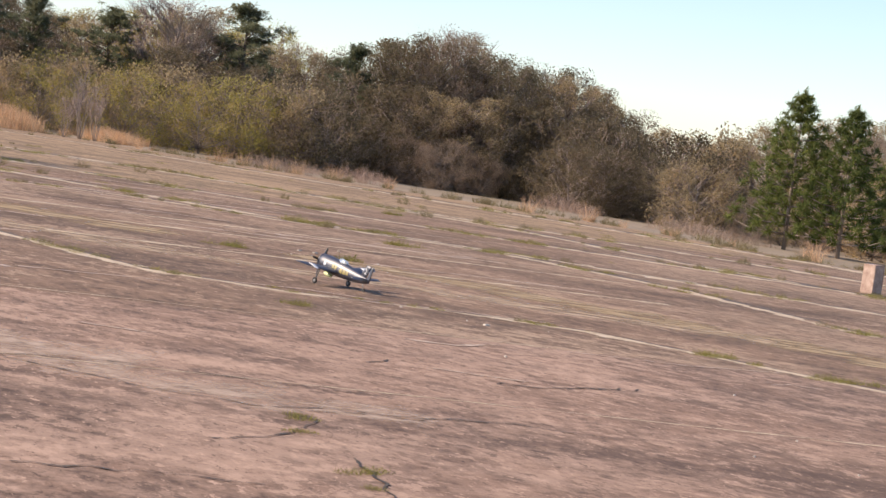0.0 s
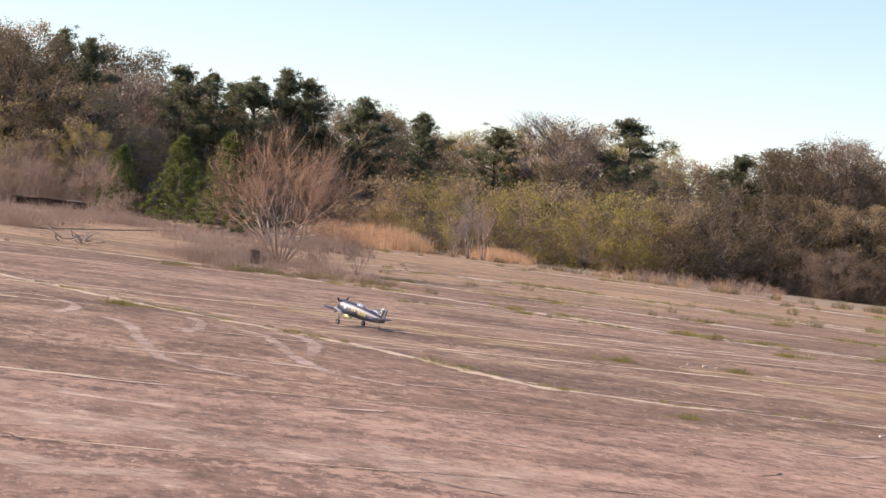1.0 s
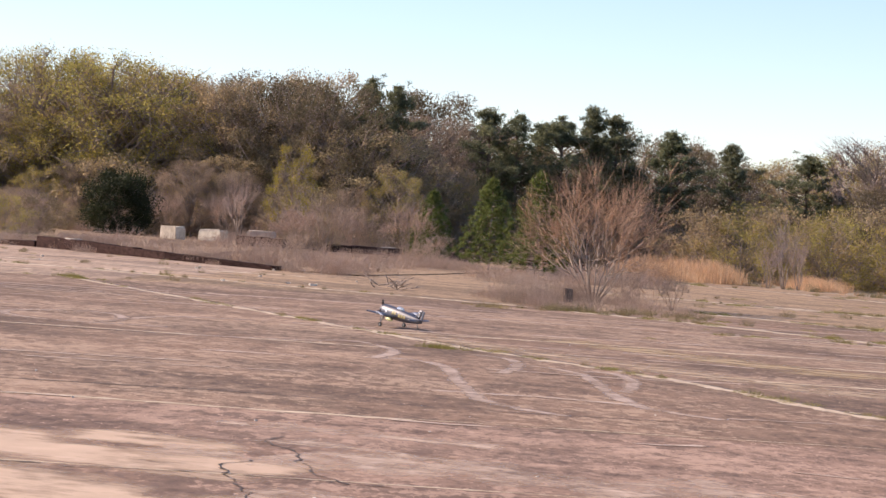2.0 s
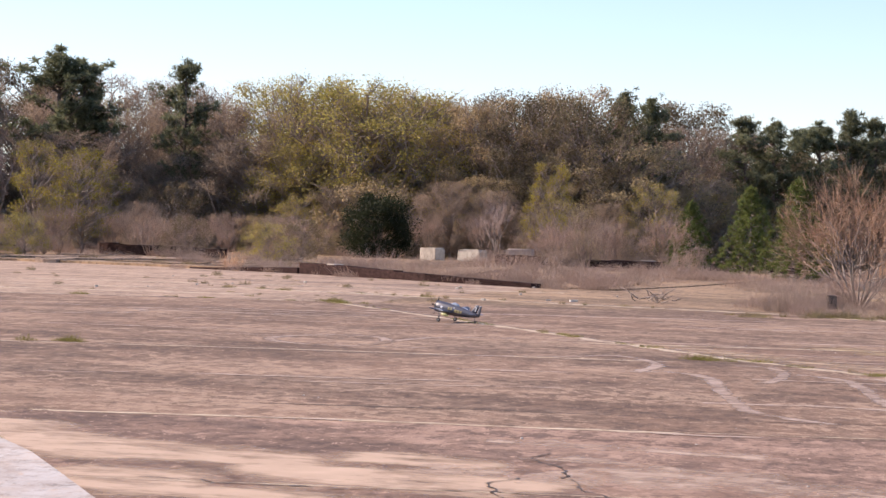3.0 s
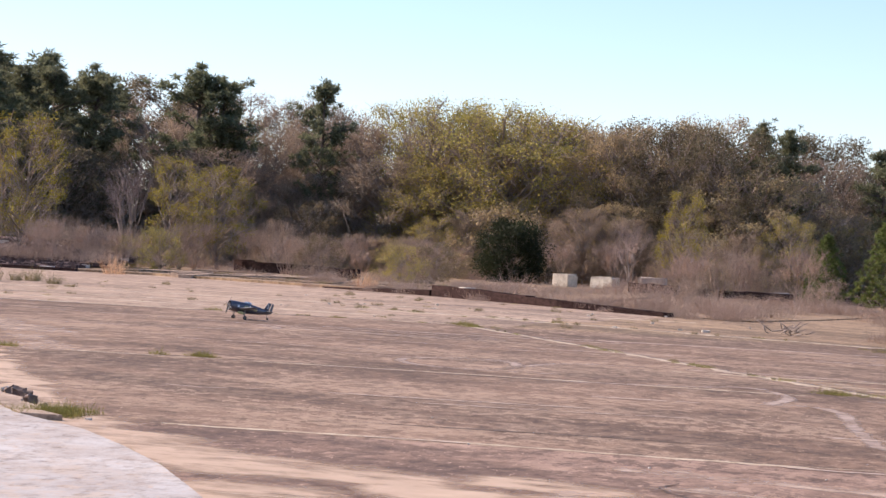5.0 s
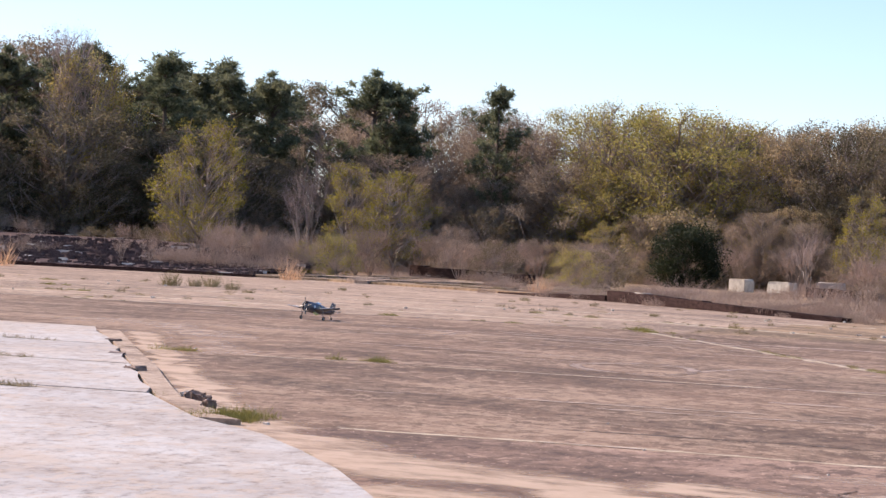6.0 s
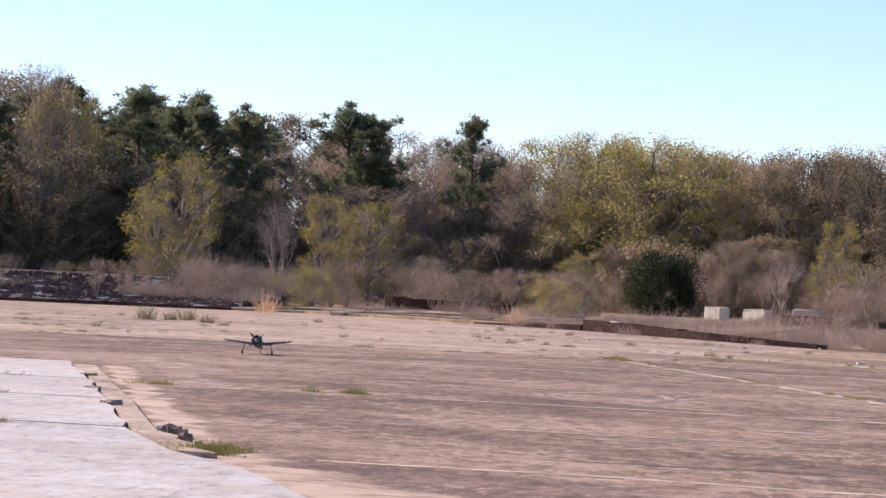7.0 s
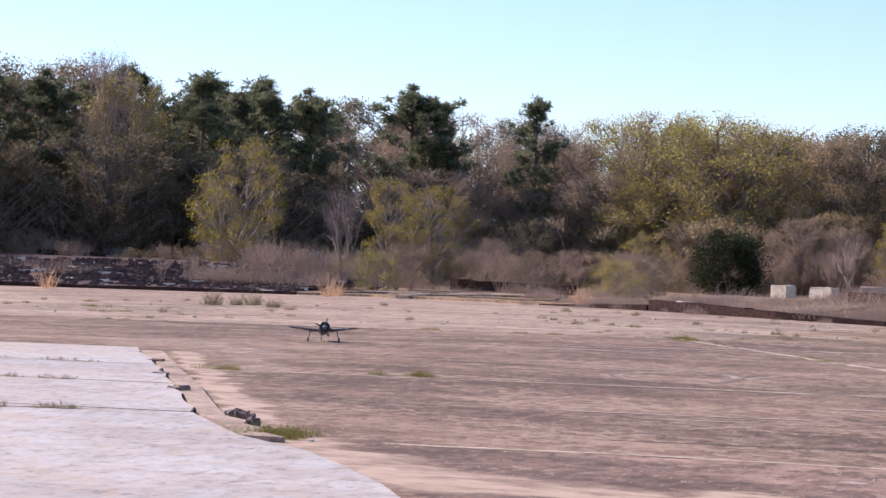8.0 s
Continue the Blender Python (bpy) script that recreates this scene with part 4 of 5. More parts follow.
tall_tuft = thicket("tall_grass_tuft", 921, "tall green-grey grass clump on the sandy strip", OLIVE, 160, 0.35, 0.75, 0.008, 0.9, 1, "grass")
TEMPLATES += dry + puffs + [gold, gold_clump, tuft, tall_tuft]
tagged(tuft, kind="stuff")
tagged(gold, kind="stuff")
for o in dry:
    tagged(o, kind="stuff")


def scatter(bank, n, x0, x1, y0, y1, z, lo, hi, seed, wide=1.0, keep=lambda x, y: True):
    r = np.random.default_rng(seed)
    for _ in range(n):
        x, y = x0 + (x1 - x0) * r.random(), y0 + (y1 - y0) * r.random()
        if keep(x, y):
            put(bank[int(r.random() * len(bank))], x, y, z, lo + (hi - lo) * r.random(), r.random() * 360, wide)


def on_platform(x, y):
    return y > float(np.interp(x, [a for a, b in FRONT], [b for a, b in FRONT])) + 1.0


def brushy(x, y):
    """Brush grows on the platform, but for the bare ramp in its middle."""
    az = math.degrees(math.atan2(-x, y))
    return on_platform(x, y) and not (11.8 < az < 19.6 and y < 108) and not (az > 22.0 and y < 121)


def clear_view(x, y):
    az = math.degrees(math.atan2(-x, y))
    return brushy(x, y) and not (6.3 < az < 11.5 and y < 128)


scatter(dry, 20, -0.7, 4.3, 52.2, 60, 0.0, 0.18, 0.5, 1, 0.85)
scatter(dry, 7, -0.8, 1.6, 53.5, 60, 0.0, 0.5, 0.95, 47, 0.5)
scatter(puffs, 6, -0.6, 4.0, 54, 61, 0.0, 0.5, 0.9, 21, 1.1)
scatter([dry_tuft, tuft, dry_tuft], 60, -1.2, 4.8, 50.6, 52.6, 0.0, 0.4, 1.0, 48, 1.0)
scatter(dry, 105, -72, -2, 76, 140, 0.10, 0.4, 1.1, 2, 1.2, brushy)
scatter(dry, 16, -34, -16, 90, 110, 0.10, 0.3, 0.6, 26, 1.0, on_platform)
scatter([shrub, shrub_b, shrub_d], 34, -66, -4, 112, 136, 0.10, 1.2, 2.4, 28, 1.0, clear_view)
scatter(dry, 44, -66, -37, 100, 121, 0.35, 0.6, 1.3, 45, 0.9, on_platform)
scatter(puffs, 9, -62, -38, 99, 116, 0.35, 0.9, 2.0, 46, 0.8, on_platform)
scatter(puffs, 84, -72, 2, 100, 140, 0.10, 1.2, 2.8, 22, 1.0, clear_view)
scatter(puffs, 24, -30, -3, 76, 100, 0.10, 0.6, 1.3, 23, 1.2, clear_view)
front_rng = np.random.default_rng(29)
for k in range(22):
    i = 3 + int(front_rng.random() * 4)
    a, b = Vector(FRONT[i]), Vector(FRONT[i + 1])
    q = a.lerp(b, front_rng.random()) + Vector((front_rng.normal() * 0.4, -0.7 + front_rng.normal() * 0.4))
    put(dry[k % 4], q.x, q.y, 0.0, 0.18 + 0.30 * front_rng.random(), k * 70, 0.8)
for k in range(20):
    i = 3 + int(front_rng.random() * 4)
    q = Vector(FRONT[i]).lerp(Vector(FRONT[i + 1]), front_rng.random()) + Vector((front_rng.normal() * 0.5, 0.5 + 0.9 * front_rng.random()))
    put(dry[k % 4], q.x, q.y, 0.09, 0.35 + 0.45 * front_rng.random(), k * 50, 0.9)
scatter(dry, 40, -8, 6, 74, 118, 0.0, 0.4, 0.9, 24, 1.2)
scatter([gold], 26, 5.0, 10.0, 98, 108, -0.05, 0.8, 1.35, 3, 0.9, lambda x, y: -5.1 < math.degrees(math.atan2(-x, y)) < -2.9)
scatter([gold], 26, 11.0, 15.6, 98, 108, -0.05, 0.5, 0.8, 4, 0.9, lambda x, y: -8.1 < math.degrees(math.atan2(-x, y)) < -6.7)
scatter(puffs, 26, -72, -26, 99, 122, 0.10, 1.4, 3.0, 27, 0.9, clear_view)
for az, d, h in ((20.05, 96, 1.0), (19.8, 96.6, 0.8), (13.75, 92, 0.9), (13.5, 92.5, 0.7), (27.0, 99, 1.2)):
    x, y = spot(az, d)
    put(gold_clump, x, y, 0.08, h, az * 50, 1.0)
scatter(dry, 30, 14, 40, 66, 100, -0.05, 0.4, 0.8, 25, 1.2, lambda x, y: x > right_edge(y) + 0.5)


rim_rng = np.random.default_rng(52)
for k in range(150):
    y = 40 + 64 * rim_rng.random()
    x = right_edge(y) + rim_rng.normal() * 0.7 + 0.5
    put((dry_tuft, dry_tuft, gold_clump, dry_tuft, tall_tuft)[k % 5], x, y, -0.03, (0.35 + 0.7 * rim_rng.random()) * (0.7 if k % 5 in (2, 4) else 1.3), k * 47, 1.2)


def along(pts, n, size, seed, off=0.25, clump=0.0):
    """Weeds along a joint, in runs with gaps between."""
    r = np.random.default_rng(seed)
    for _ in range(n):
        k = r.random() * (len(pts) - 1)
        i = int(k)
        if math.sin(k * 9.0 + seed) + 0.6 * math.sin(k * 23.0) < clump:
            continue
        (ax, ay), (bx, by) = pts[i], pts[i + 1]
        weed, tall = (tuft, 0.8) if r.random() < 0.65 else (dry_tuft, 0.4)
        put(weed, ax + (bx - ax) * (k - i) + r.normal() * off, ay + (by - ay) * (k - i) + r.normal() * off, 0.01, size * (0.4 + r.random()) * tall, r.random() * 360)


along(LINE_A[:6], 110, 0.62, 11, 0.08, -0.2)
along(LINE_A[5:], 90, 0.42, 12, 0.10, 0.1)
along(LINE_B, 190, 0.9, 13, 0.2, 0.1)
along(LINE_C, 170, 1.0, 14, 0.3, 0.0)
along(LINE_F, 150, 0.8, 18, 0.15, 0.1)
along(LINE_G, 150, 1.0, 19, 0.25, 0.1)
along(LINE_D, 150, 1.1, 15, 0.35, 0.0)
along(LINE_E, 120, 1.4, 16, 0.6, -0.3)
along([(-44, 53.6), (-10.5, 53.6)], 60, 0.6, 17, 0.1, 0.0)
for x, y, n, w in ((-10.3, 32.4, 9, 0.16), (-10.95, 32.3, 2, 0.05), (-13.4, 32.1, 8, 0.28), (-34.3, 71, 5, 0.5), (-31.5, 65, 6, 0.6), (-28.6, 60, 6, 0.6), (-17.0, 53.9, 5, 0.3), (-10.5, 53.6, 10, 0.3), (-10.0, 52.4, 7, 0.25),
                   (5.8, 30.9, 8, 0.25), (4.9, 22.1, 5, 0.15), (7.5, 30.8, 5, 0.08), (10.0, 20.2, 14, 0.28), (9.2, 21.6, 10, 0.25), (6.4, 45.3, 8, 0.4), (9.3, 41.7, 16, 0.6), (9.8, 37, 8, 0.4), (13.5, 51.9, 8, 0.3), (-1.0, 32.6, 10, 0.25),
                   (-9.6, 22.3, 5, 0.2), (-16.2, 31.3, 8, 0.5)):
    r = np.random.default_rng(int(abs(x * 31 + y * 17)))
    for _ in range(n):
        put(tuft, x + r.normal() * w * 0.55, y + r.normal() * w * 0.35, 0.0, (0.6 + 0.6 * r.random()) * min(1.2, y / 28), r.random() * 360, 0.6)
for x, y, s in ((-30.5, 72.1, 1.0), (-29.6, 73.6, 0.95), (-27.8, 71.0, 0.7), (-29.9, 72.8, 0.7)):
    put(tall_tuft, x, y, 0.0, s, x * 30, 1.0)
scatter([dry_tuft, dry_tuft, tuft], 110, -40, -6, 54, 82, 0.0, 0.2, 0.7, 33, 1.2, lambda x, y: not on_platform(x, y))
scatter([dry_tuft], 60, -34, -16, 88, 108, 0.10, 0.4, 1.1, 37, 1.3, on_platform)
scatter([tuft, tuft, dry_tuft], 64, 2, 24, 40, 74, 0.0, 0.35, 0.95, 34, 1.0, lambda x, y: x < right_edge(y))

for x, y, n in ((3.1, 13.5, 4), (2.95, 12.8, 3), (3.08, 11.5, 4), (3.0, 10.9, 2), (-5.7, 16.5, 4), (-6.3, 17.7, 3)):
    r = np.random.default_rng(int(x * 50 + y * 30 + 900))
    for _ in range(n):
        put(tuft, x + r.normal() * 0.05, y + r.normal() * 0.12, 0.008, 0.22 + 0.15 * r.random(), r.random() * 360)

for i in range(16):
    r = np.random.default_rng(300 + i)
    put(tuft, -7.95 + r.normal() * 0.14, 20.5 + r.normal() * 0.25, 0.01, 0.7 + 0.6 * r.random(), r.random() * 360, 0.5)
for y, n in ((22.2, 60), (26.9, 46), (31.25, 30)):
    ribbon("joint_pad", [(-17, y), (-13.5, y + 0.02), (pad_right(y), y)], 0.10, 0.060, SEAM, "sandy weed-grown joint in the pad", int(y))
    r = np.random.default_rng(int(y * 3))
    for _ in range(n):
        x = -17 + (pad_right(y) + 17) * r.random()
        if math.sin(x * 2.3 + y) + 0.5 * math.sin(x * 6) > -0.1:
            put(dry_tuft if r.random() < 0.8 else tuft, x, y + r.normal() * 0.05, 0.03, 0.14 + 0.16 * r.random() if r.random() < 0.6 else 0.45, r.random() * 360, 1.3)
for k in range(34):
    r = np.random.default_rng(700 + k)
    put(tuft, -8.08 + r.normal() * 0.15, 20.6 + r.normal() * 0.25, 0.01, 0.7 + 0.6 * r.random(), r.random() * 360, 0.6)


# ------------------------------------------------------------------ small things about the place
def chunk(name, x, y, z, w, d, h, turn, material, label, category, seed, rough=0.12):
    """A broken, bevelled lump of stone or brick."""
    r = np.random.default_rng(seed)
    p, k = lie(x, y, z)
    w, d, h = w * k, d * k, h * k
    bm = bmesh.new()
    bmesh.ops.create_cube(bm, size=1.0)
    bmesh.ops.bevel(bm, geom=bm.edges[:], offset=0.05, segments=2, affect="EDGES")
    for v in bm.verts:
        v.co = Vector((v.co.x * w, v.co.y * d, (v.co.z + 0.5) * h))
        if v.co.z > 0.02:
            v.co += Vector(r.normal(size=3)) * rough * min(w, d, h)
    me = bpy.data.meshes.new(name)
    bm.to_mesh(me)
    bm.free()
    me.materials.append(material)
    ob = new(name, me)
    ob.matrix_world = pose(*p, 0, 0, turn)
    return tagged(ob, label, category)


OLDBRICK = plain("old_brick", (0.119, 0.082, 0.063), (0.306, 0.212, 0.162), 14)
REDPOST = plain("post_brick", (0.26, 0.16, 0.12), (0.50, 0.38, 0.30), 5)
chunk("concrete_block", -18.8, 123.5, 0.1, 1.05, 0.9, 0.72, -26, BLOCKWHITE, "whitish square concrete block in the brush", "block", 1, 0.07)
chunk("concrete_block", -16.6, 123.8, 0.1, 1.4, 0.9, 0.62, -26, BLOCKWHITE, "whitish longer concrete block in the brush", "block", 2, 0.07)
chunk("concrete_block", -13.9, 123.0, 0.1, 1.5, 0.8, 0.75, 0, PALEBARK, "grey weathered concrete block in the brush", "block", 3, 0.03)
chunk("boundary_post", 20.7, 41.2, 0.0, 0.30, 0.30, 0.60, 24, REDPOST, "squat weathered brick boundary post at the apron's rim", "post", 4, 0.04)
chunk("tree_stump", 1.35, 58.2, 0.0, 0.22, 0.22, 0.36, 10, PINEBARK, "dark cut stump in the dry brush", "stump", 5, 0.06)
CHIPS = ((-11.40, 26.0, 0.05, 0.20, 0.22, 0.05, OLDBRICK), (-13.05, 29.1, 0.05, 0.22, 0.20, 0.03, OLDBRICK), (-14.7, 32.6, 0.05, 0.20, 0.20, 0.03, OLDBRICK), (-9.32, 22.7, 0.0, 0.10, 0.09, 0.07, OLDBRICK), (-9.02, 22.2, 0.0, 0.11, 0.09, 0.10, OLDBRICK),
         (-8.86, 22.05, 0.0, 0.07, 0.07, 0.08, OLDBRICK), (-9.5, 23.0, 0.0, 0.07, 0.05, 0.04, PALESTONE), (-9.15, 22.5, 0.0, 0.06, 0.05, 0.03, PALESTONE), (-8.45, 21.15, 0.0, 0.09, 0.08, 0.11, OLDBRICK), (-8.25, 20.95, 0.0, 0.06, 0.05, 0.06, OLDBRICK), (-7.5, 20.2, 0.0, 0.05, 0.05, 0.02, PALESTONE))
for i, (x, y, z, w, d, h, m) in enumerate(CHIPS):
    chunk("broken_brick", x, y, z, w, d, h, 37 * i % 60 - 20, m, "pale broken stone lying at the pad's edge" if m is PALESTONE else "broken brown brick lying at the pad's edge", "brick", 20 + i, 0.22)
litter = np.random.default_rng(77)
for i in range(60):
    x = -6 + 16 * litter.random() if i < 34 else -34 + 30 * litter.random()
    y = 11 + 26 * litter.random() if i < 34 else 55 + 20 * litter.random()
    s = (0.007 + 0.011 * litter.random()) * (1 if i < 34 else 4)
    chunk("stone", x, y, 0.0, s * 1.4, s, s * 0.7, i * 50, PALESTONE, "small pale stone on the apron", "stone", 100 + i)
for x, y, s in ((7.2, 31.6, 0.045), (7.35, 31.5, 0.03), (7.0, 31.75, 0.035), (7.9, 30.7, 0.03), (6.92, 22.15, 0.04), (-5.2, 58.5, 0.12), (-5.9, 59, 0.08)):
    chunk("stone", x, y, 0.0, s * 1.6, s, s * 0.4, x * 30, PALESTONE, "pale stone on the apron", "stone", int(x * 7 + 100))

# heap of bleached branches
heap = tagged(new("branch_heap"), "small heap of bleached dead branches on the concrete", "branches")
hr = np.random.default_rng(61)
for i in range(26):
    p = lie(-3.2 + hr.normal() * 0.22, 59.4 + hr.normal() * 0.25, 0.03 + 0.10 * hr.random())[0]
    a = hr.random() * 6.283
    ln = 0.18 + 0.30 * hr.random()
    q = p + Vector((math.cos(a) * ln, math.sin(a) * ln * 0.6, 0.05 + 0.26 * hr.random()))
    s = Soup()
    s.tube([p, p.lerp(q, 0.5) + Vector(hr.normal(size=3)) * 0.05, q], [0.017, 0.013, 0.006], 5)
    part("branch", s.both, BARK, heap, smooth=True)


# ------------------------------------------------------------------ the model aeroplane
def gloss(name, colour, rough=0.25, coat=0.5):
    m, nt, b = nodes_of(name, rough)
    n = noise_node(nt, 14, 4, 0.6)
    lo = tuple(c * 0.8 for c in colour)
    nt.links.new(ramp(nt, n, [(0.3, lo), (0.7, colour)]), b.inputs["Base Color"])
    b.inputs["Coat Weight"].default_value = coat
    b.inputs["Specular IOR Level"].default_value = 0.8
    return m


NAVY = gloss("navy_paint", (0.012, 0.016, 0.038), 0.50, 0.4)
NAVY.node_tree.nodes["Principled BSDF"].inputs["IOR"].default_value = 1.65
NAVY.node_tree.nodes["Principled BSDF"].inputs["Coat Roughness"].default_value = 0.5
NAVY.node_tree.nodes["Principled BSDF"].inputs["Coat IOR"].default_value = 1.8
YELLOWPAINT = gloss("yellow_paint", (0.46, 0.38, 0.14), 0.5)
WHITEPAINT = gloss("white_paint", (0.75, 0.75, 0.75), 0.35)
LIMEPAINT = gloss("lime_paint", (0.66, 0.69, 0.32), 0.4)
RUBBER = gloss("rubber", (0.02, 0.02, 0.02), 0.8, 0.0)
METAL = gloss("bare_metal", (0.20, 0.20, 0.20), 0.45, 0.0)
BLADE = gloss("propeller_black", (0.015, 0.015, 0.015), 0.4)
PERSPEX, _nt, _b = nodes_of("perspex", 0.06)
_b.inputs["Base Color"].default_value = (0.55, 0.60, 0.62, 1)
_b.inputs["Transmission Weight"].default_value = 0.45
_b.inputs["IOR"].default_value = 1.45

BODY = pose(0.0, 0, 0.232, 0, -10.0, 0)     # the body sits nose up, on main wheels and tail wheel
SQUAT = BODY @ Matrix.Diagonal((0.94, 1, 1, 1))
STATIONS = [(0.395, 0.0, 0.078, 0.078), (0.400, 0.0, 0.092, 0.092), (0.375, 0.0, 0.106, 0.107), (0.30, 0.0, 0.113, 0.115), (0.20, 0.0, 0.112, 0.116), (0.05, 0.004, 0.104, 0.116),
            (-0.12, 0.006, 0.088, 0.106), (-0.30, 0.008, 0.066, 0.086), (-0.46, 0.012, 0.044, 0.064), (-0.58, 0.016, 0.026, 0.044), (-0.645, 0.02, 0.010, 0.026)]


def loft(sections):
    """Join closed rings of points, all of one length, into a skin with closed ends."""
    n = len(sections[0])
    v = [SQUAT @ Vector(p) for s in sections for p in s]
    f = []
    for i in range(len(sections) - 1):
        for k in range(n):
            k2 = (k + 1) % n
            f.append((i * n + k, i * n + k2, (i + 1) * n + k2, (i + 1) * n + k))
    f.append(tuple(range(n))[::-1])
    f.append(tuple((len(sections) - 1) * n + k for k in range(n)))
    return v, f


def foil(x_front, chord, y, z, thick):
    """A wing section at y, its nose at x_front."""
    shape = [(0, 0), (0.06, 0.55), (0.22, 0.95), (0.45, 0.95), (0.72, 0.5), (1, 0.03), (0.72, -0.25), (0.45, -0.45), (0.22, -0.5), (0.06, -0.35)]
    return [(x_front - c * chord, y, z + h * thick) for c, h in shape]


def fin_section(x_front, chord, z, thick):
    shape = [(0, 0), (0.15, 0.8), (0.45, 1.0), (0.8, 0.5), (1, 0.05), (0.8, -0.5), (0.45, -1.0), (0.15, -0.8)]
    return [(x_front - c * chord, w * thick, z) for c, w in shape]


def patch(x0, x1, z0, z1, side, lift=0.003):
    """A painted mark that follows the flank of the fuselage."""
    v, f = [], []
    xs, zs = np.linspace(x0, x1, 5), np.linspace(z0, z1, 4)
    st = sorted(STATIONS[2:])
    for x in xs:
        zc, rw, rh = (float(np.interp(x, [q[0] for q in st], [q[k] for q in st])) for k in (1, 2, 3))
        for z in zs:
            k = max(-0.98, min(0.98, (z - zc) / rh))
            v.append(SQUAT @ Vector((x, side * (rw * math.sqrt(1 - k * k) + lift), z)))
    for i in range(4):
        for j in range(3):
            q = (i * 4 + j, i * 4 + j + 1, (i + 1) * 4 + j + 1, (i + 1) * 4 + j)
            f.append(q if side > 0 else q[::-1])
    return v, f


def lathe(profile, axis_pose, n=16):
    """Turn a profile of (along, radius) round the axis y of the given pose."""
    v = [axis_pose @ Vector((r * math.cos(6.2832 * k / n), a, r * math.sin(6.2832 * k / n))) for a, r in profile for k in range(n)]
    f = [(i * n + k, i * n + (k + 1) % n, (i + 1) * n + (k + 1) % n, (i + 1) * n + k) for i in range(len(profile) - 1) for k in range(n)]
    return v, f + [tuple(range(n)), tuple((len(profile) - 1) * n + k for k in range(n))[::-1]]


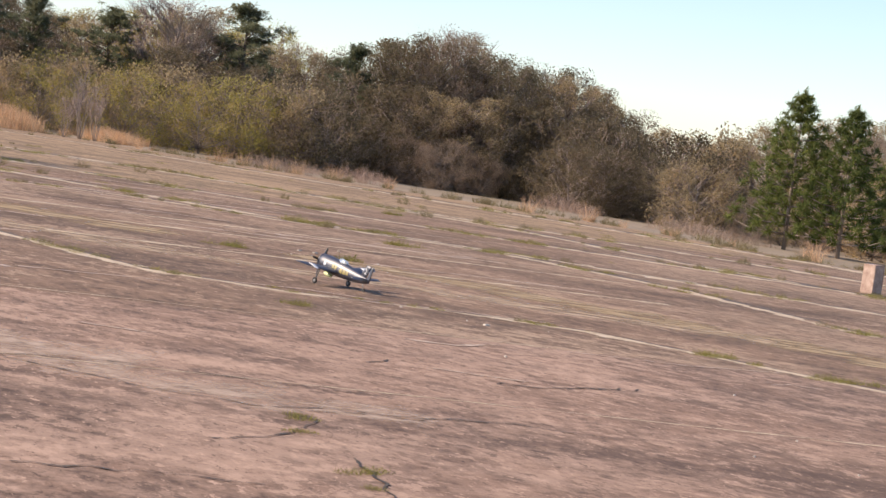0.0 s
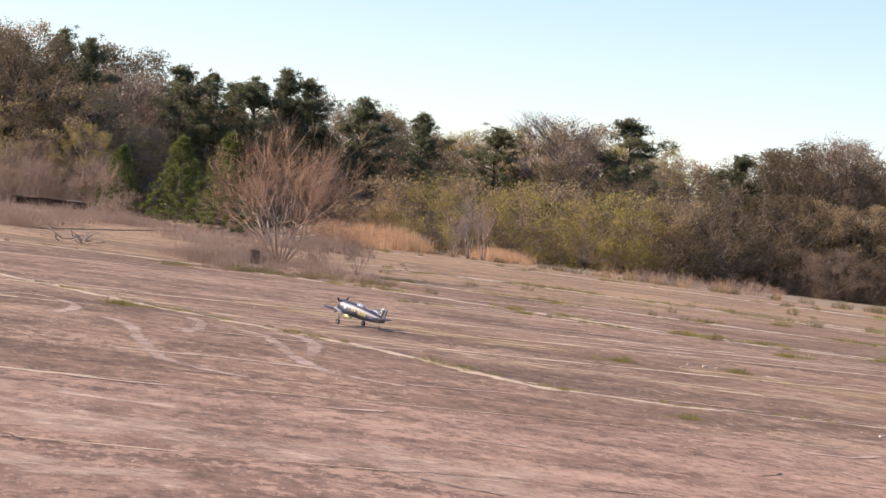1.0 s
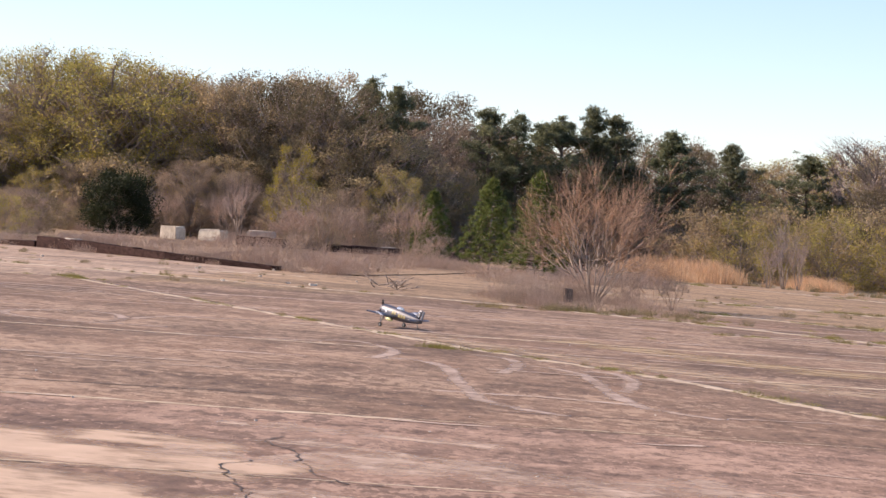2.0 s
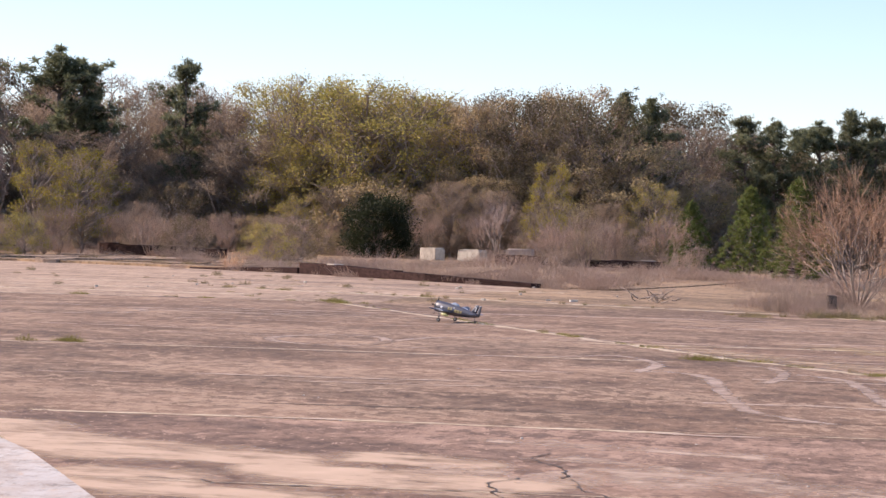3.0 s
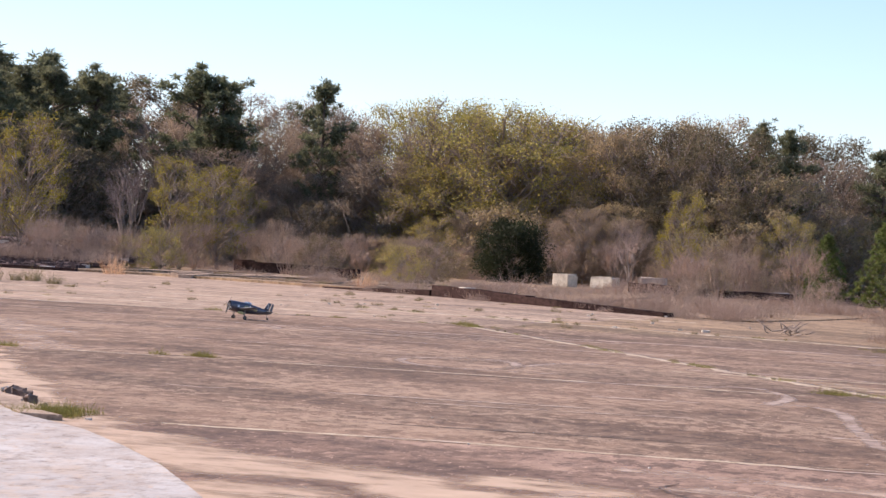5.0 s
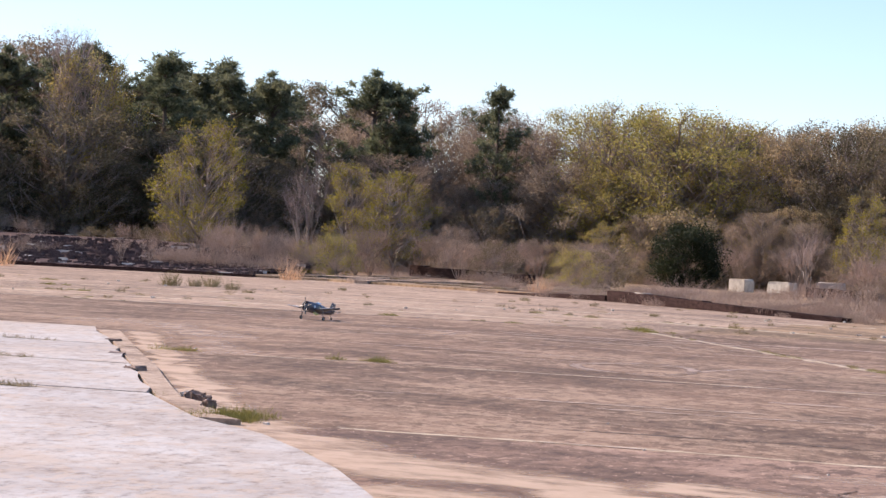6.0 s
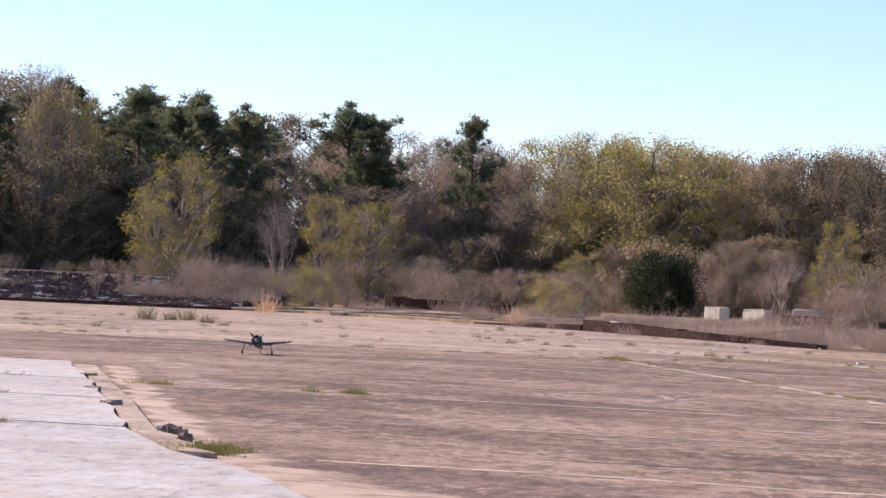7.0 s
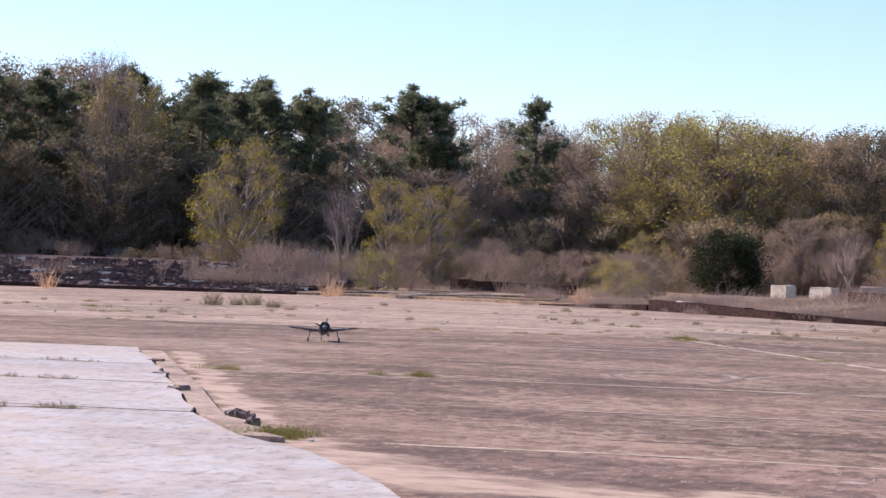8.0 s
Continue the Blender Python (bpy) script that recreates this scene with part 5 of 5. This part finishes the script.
def model_aeroplane():
    root = tagged(new("model_aeroplane"), "dark navy blue radio-controlled model fighter aeroplane with yellow and white markings", "model aeroplane")
    rings = [[(x, rw * math.cos(6.2832 * k / 20), zc + rh * math.sin(6.2832 * k / 20)) for k in range(20)] for x, zc, rw, rh in STATIONS]
    body = part("fuselage", loft(rings), NAVY, root, smooth=True)
    part("cowling_ring", lathe([(-0.012, 0.100), (-0.012, 0.110), (0.012, 0.109), (0.016, 0.098)], BODY @ pose(0.362, 0, 0, 0, 0, -90), 20), NAVY, body, "", True)
    part("engine", lathe([(0.0, 0.07), (0.012, 0.05), (0.02, 0.02)], BODY @ pose(0.369, 0, 0, 0, 0, -90), 12), METAL, body, "grey radial engine front")
    # bubble canopy, its frame and the spine behind
    cv = []
    for i in range(9):
        a = math.pi * i / 8
        cv.append([(0.065 - 0.105 * (1 - math.cos(a)), 0.040 * math.sin(a) ** 0.7 * math.cos(t) + (1e-4 if i in (0, 8) else 0), 0.096 + 0.058 * math.sin(a) ** 0.75 * math.sin(t)) for t in np.linspace(0, math.pi, 9)])
    part("canopy", loft(cv), PERSPEX, root, "clear bubble canopy", True)
    part("canopy_frame", loft([[(x, y * s, 0.112 + z * s) for x, y, z in ((0.0, -0.042, -0.01), (0.0, -0.030, 0.034), (0.0, 0.0, 0.046), (0.0, 0.030, 0.034), (0.0, 0.042, -0.01), (-0.008, 0.0, 0.02))] for s in (1.0, 1.03)]), WHITEPAINT, root)
    # wings
    for side, name in ((1, "left_wing"), (-1, "right_wing")):
        sec = []
        for k in np.linspace(0, 1, 9):
            y = 0.06 + 0.64 * k
            chord = (0.31 - 0.13 * k) * math.sqrt(max(0.02, 1 - max(0, (k - 0.80) / 0.205) ** 2.2))
            sec.append(foil(0.20 - 0.045 * k - (0.15 * (1 - chord / (0.31 - 0.13 * k))) * 0.25, chord, side * y, -0.045 + 0.075 * k, 0.036 * (1 - 0.6 * k)))
        v, f = loft(sec)
        wing = part(name, (v, f if side < 0 else [q[::-1] for q in f]), NAVY, root, smooth=True)
        # stripe near the tip, aileron line
        part("wing_stripe", loft([foil(0.168 - 0.045 * k, 0.235, side * (0.06 + 0.64 * k), -0.0445 + 0.075 * k, 0.0285) for k in (0.60, 0.68)]), WHITEPAINT, wing, "white wing stripe")
    for side, name in ((1, "left_tailplane"), (-1, "right_tailplane")):
        sec = [foil(-0.50 - 0.03 * k, 0.15 - 0.055 * k if k < 0.95 else 0.05, side * (0.012 + 0.235 * k), 0.036, 0.010) for k in (0, 0.35, 0.7, 0.92, 1.0)]
        v, f = loft(sec)
        part(name, (v, f if side < 0 else [q[::-1] for q in f]), NAVY, root, smooth=True)
    part("fin", loft([fin_section(-0.44 - 0.10 * k, 0.145 - 0.05 * k, 0.05 + 0.175 * k, 0.010 * (1 - 0.4 * k)) for k in (0, 0.4, 0.8, 1.0)]), NAVY, root, smooth=True)
    part("rudder", loft([fin_section(-0.587 - 0.052 * k, 0.085 - 0.035 * k, 0.0 + 0.222 * k, 0.007) for k in (0, 0.3, 0.7, 0.94, 1.0)]), NAVY, root, smooth=True)
    # marks that cannot be read become bars
    for side in (1, -1):
        for x0, x1, z0, z1, m in ((0.06, 0.02, 0.0, 0.055, YELLOWPAINT), (0.005, -0.035, 0.0, 0.055, YELLOWPAINT), (-0.10, -0.15, -0.02, 0.04, YELLOWPAINT), (-0.165, -0.215, -0.02, 0.038, YELLOWPAINT), (-0.23, -0.27, -0.015, 0.036, YELLOWPAINT),
                                  (-0.07, -0.09, 0.05, 0.075, WHITEPAINT), (0.24, 0.19, -0.01, 0.04, WHITEPAINT)):
            v, f = patch(x0, x1, z0, z1, side)
            part("marking", (v, [q[::-1] for q in f]), m, body, "yellow painted mark" if m is YELLOWPAINT else "white painted mark")
        # the figure on the tail
        text = bpy.data.curves.new("fin_figure", "FONT")
        text.body, text.size, text.extrude, text.align_x = "2", 0.115, 0.0008, "CENTER"
        figure = new("fin_figure", text)
        bpy.context.view_layer.update()
        shape = bpy.data.meshes.new_from_object(figure.evaluated_get(bpy.context.evaluated_depsgraph_get()))
        bpy.data.objects.remove(figure)
        shape.transform(SQUAT @ pose(-0.553, side * 0.0110, 0.098, 90, 0, 180 if side > 0 else 0))
        shape.materials.clear()
        shape.materials.append(WHITEPAINT)
        mark = new("fin_marking", shape)
        mark.parent = root
        mark["label"] = "white figure two on the fin"
    part("belly_tank", lathe([(-0.10, 0.004), (-0.07, 0.024), (0.0, 0.034), (0.06, 0.026), (0.10, 0.004)], BODY @ pose(0.105, 0.09, -0.115, 0, 0, -90), 12), LIMEPAINT, root, "pale lime belly tank", True)
    # undercarriage
    wheels = []
    for side, name in ((1, "left"), (-1, "right")):
        y = side * 0.29
        s = Soup()
        s.tube([(0.10, y * 0.88, 0.238), (0.13, y, 0.075)], [0.011, 0.009], 8)
        s.tube([(0.13, y, 0.08), (0.13, y + side * 0.012, 0.05)], [0.008, 0.007], 6)
        part("gear_leg", s.both, METAL, root, smooth=True)
        part("gear_door", ring([(0.145, y - side * 0.010), (0.155, y - side * 0.010), (0.155, y - side * 0.014), (0.145, y - side * 0.014)], 0.09, 0.21), NAVY, root)
        wheel = new("main_wheel")
        wheel.parent = root
        wheel.matrix_basis = pose(0.13, y + side * 0.014, 0.041)
        part("tyre", lathe([(-0.013, 0.022), (-0.016, 0.032), (-0.009, 0.041), (0.009, 0.041), (0.016, 0.032), (0.013, 0.022)], Matrix(), 18), RUBBER, wheel, smooth=True)
        part("hub", lathe([(-0.015, 0.005), (-0.014, 0.021), (0.014, 0.021), (0.015, 0.005)], Matrix(), 12), METAL, wheel)
        wheels.append((wheel, (0.13, y + side * 0.014, 0.041)))
    s = Soup()
    s.tube([(-0.495, 0, 0.125), (-0.523, 0, 0.03)], [0.007, 0.006], 6)
    part("tail_leg", s.both, METAL, root, smooth=True)
    part("tail_wheel", lathe([(-0.008, 0.012), (-0.008, 0.024), (0.008, 0.024), (0.008, 0.012)], pose(-0.528, 0, 0.024), 12), RUBBER, root)
    # propeller: spinner and four blades, turning about the body's long axis
    prop = new("propeller")
    prop.parent = root
    prop.matrix_basis = BODY @ pose(0.391, 0, 0)
    part("spinner", lathe([(-0.02, 0.030), (0.0, 0.029), (0.02, 0.018), (0.032, 0.003)], pose(0, 0, 0, 0, 0, -90), 14), METAL, prop, smooth=True)
    for k in range(4):
        turn = pose(0, 0, 0, 90 * k + 12)
        v, f = [], []
        for r, w, tw in ((0.02, 0.010, 50), (0.07, 0.017, 38), (0.13, 0.018, 25), (0.175, 0.014, 18), (0.19, 0.005, 15)):
            c, sn = math.cos(radians(tw)), math.sin(radians(tw))
            for a, b in ((-w, 0), (0, 0.003), (w, 0), (0, -0.003)):
                v.append(turn @ Vector((a * sn + b * c, a * c - b * sn, r)))
        for i in range(4):
            for j in range(4):
                f.append((i * 4 + j, i * 4 + (j + 1) % 4, (i + 1) * 4 + (j + 1) % 4, (i + 1) * 4 + j))
        f += [(0, 1, 2, 3), (19, 18, 17, 16)]
        part("blade", (v, f), BLADE, prop, smooth=True)
    root.scale = (0.91, 0.91, 0.91)
    return root, wheels, prop


plane, wheels, prop = model_aeroplane()
for t in TEMPLATES:
    for o in (*t.children_recursive, t):
        bpy.data.objects.remove(o)

TAXI = [(0.0, 6.03, 25.45, 118), (0.5, 4.15, 28.72, 122), (1.0, 2.26, 33.23, 132), (1.5, 0.13, 35.33, 139), (2.0, -2.03, 38.17, 138), (2.2, -2.89, 39.25, 139),
        (2.8, -5.49, 42.54, 151), (3.5, -8.38, 45.55, 168), (4.0, -10.69, 47.38, 186), (4.2, -11.61, 47.98, 192), (4.7, -13.70, 48.62, 210), (5.3, -15.50, 48.49, 230),
        (5.5, -16.09, 48.43, 236), (6.0, -16.80, 47.84, 251), (6.5, -17.02, 46.85, 268), (7.0, -16.73, 45.67, 284), (7.5, -16.45, 44.77, 290), (8.0, -16.06, 43.85, 294)]


def motions():
    walk(plane, [(t, pose(*lie(x, y, 0.004)[0], 0, 0 if x < -12 else 1.2, 0) @ pose(0, 0, 0, 0, 0, a) @ pose(-0.12, 0, 0)) for t, x, y, a in TAXI])
    for wheel, (x, y, z) in wheels:
        walk(wheel, [(k / 20, pose(x, y, z, 0, 80.0 * k, 0)) for k in range(161)])
    walk(prop, [(k / 30, BODY @ pose(0.391, 0, 0, 70.0 * k, 0, 0)) for k in range(241)])


motions()
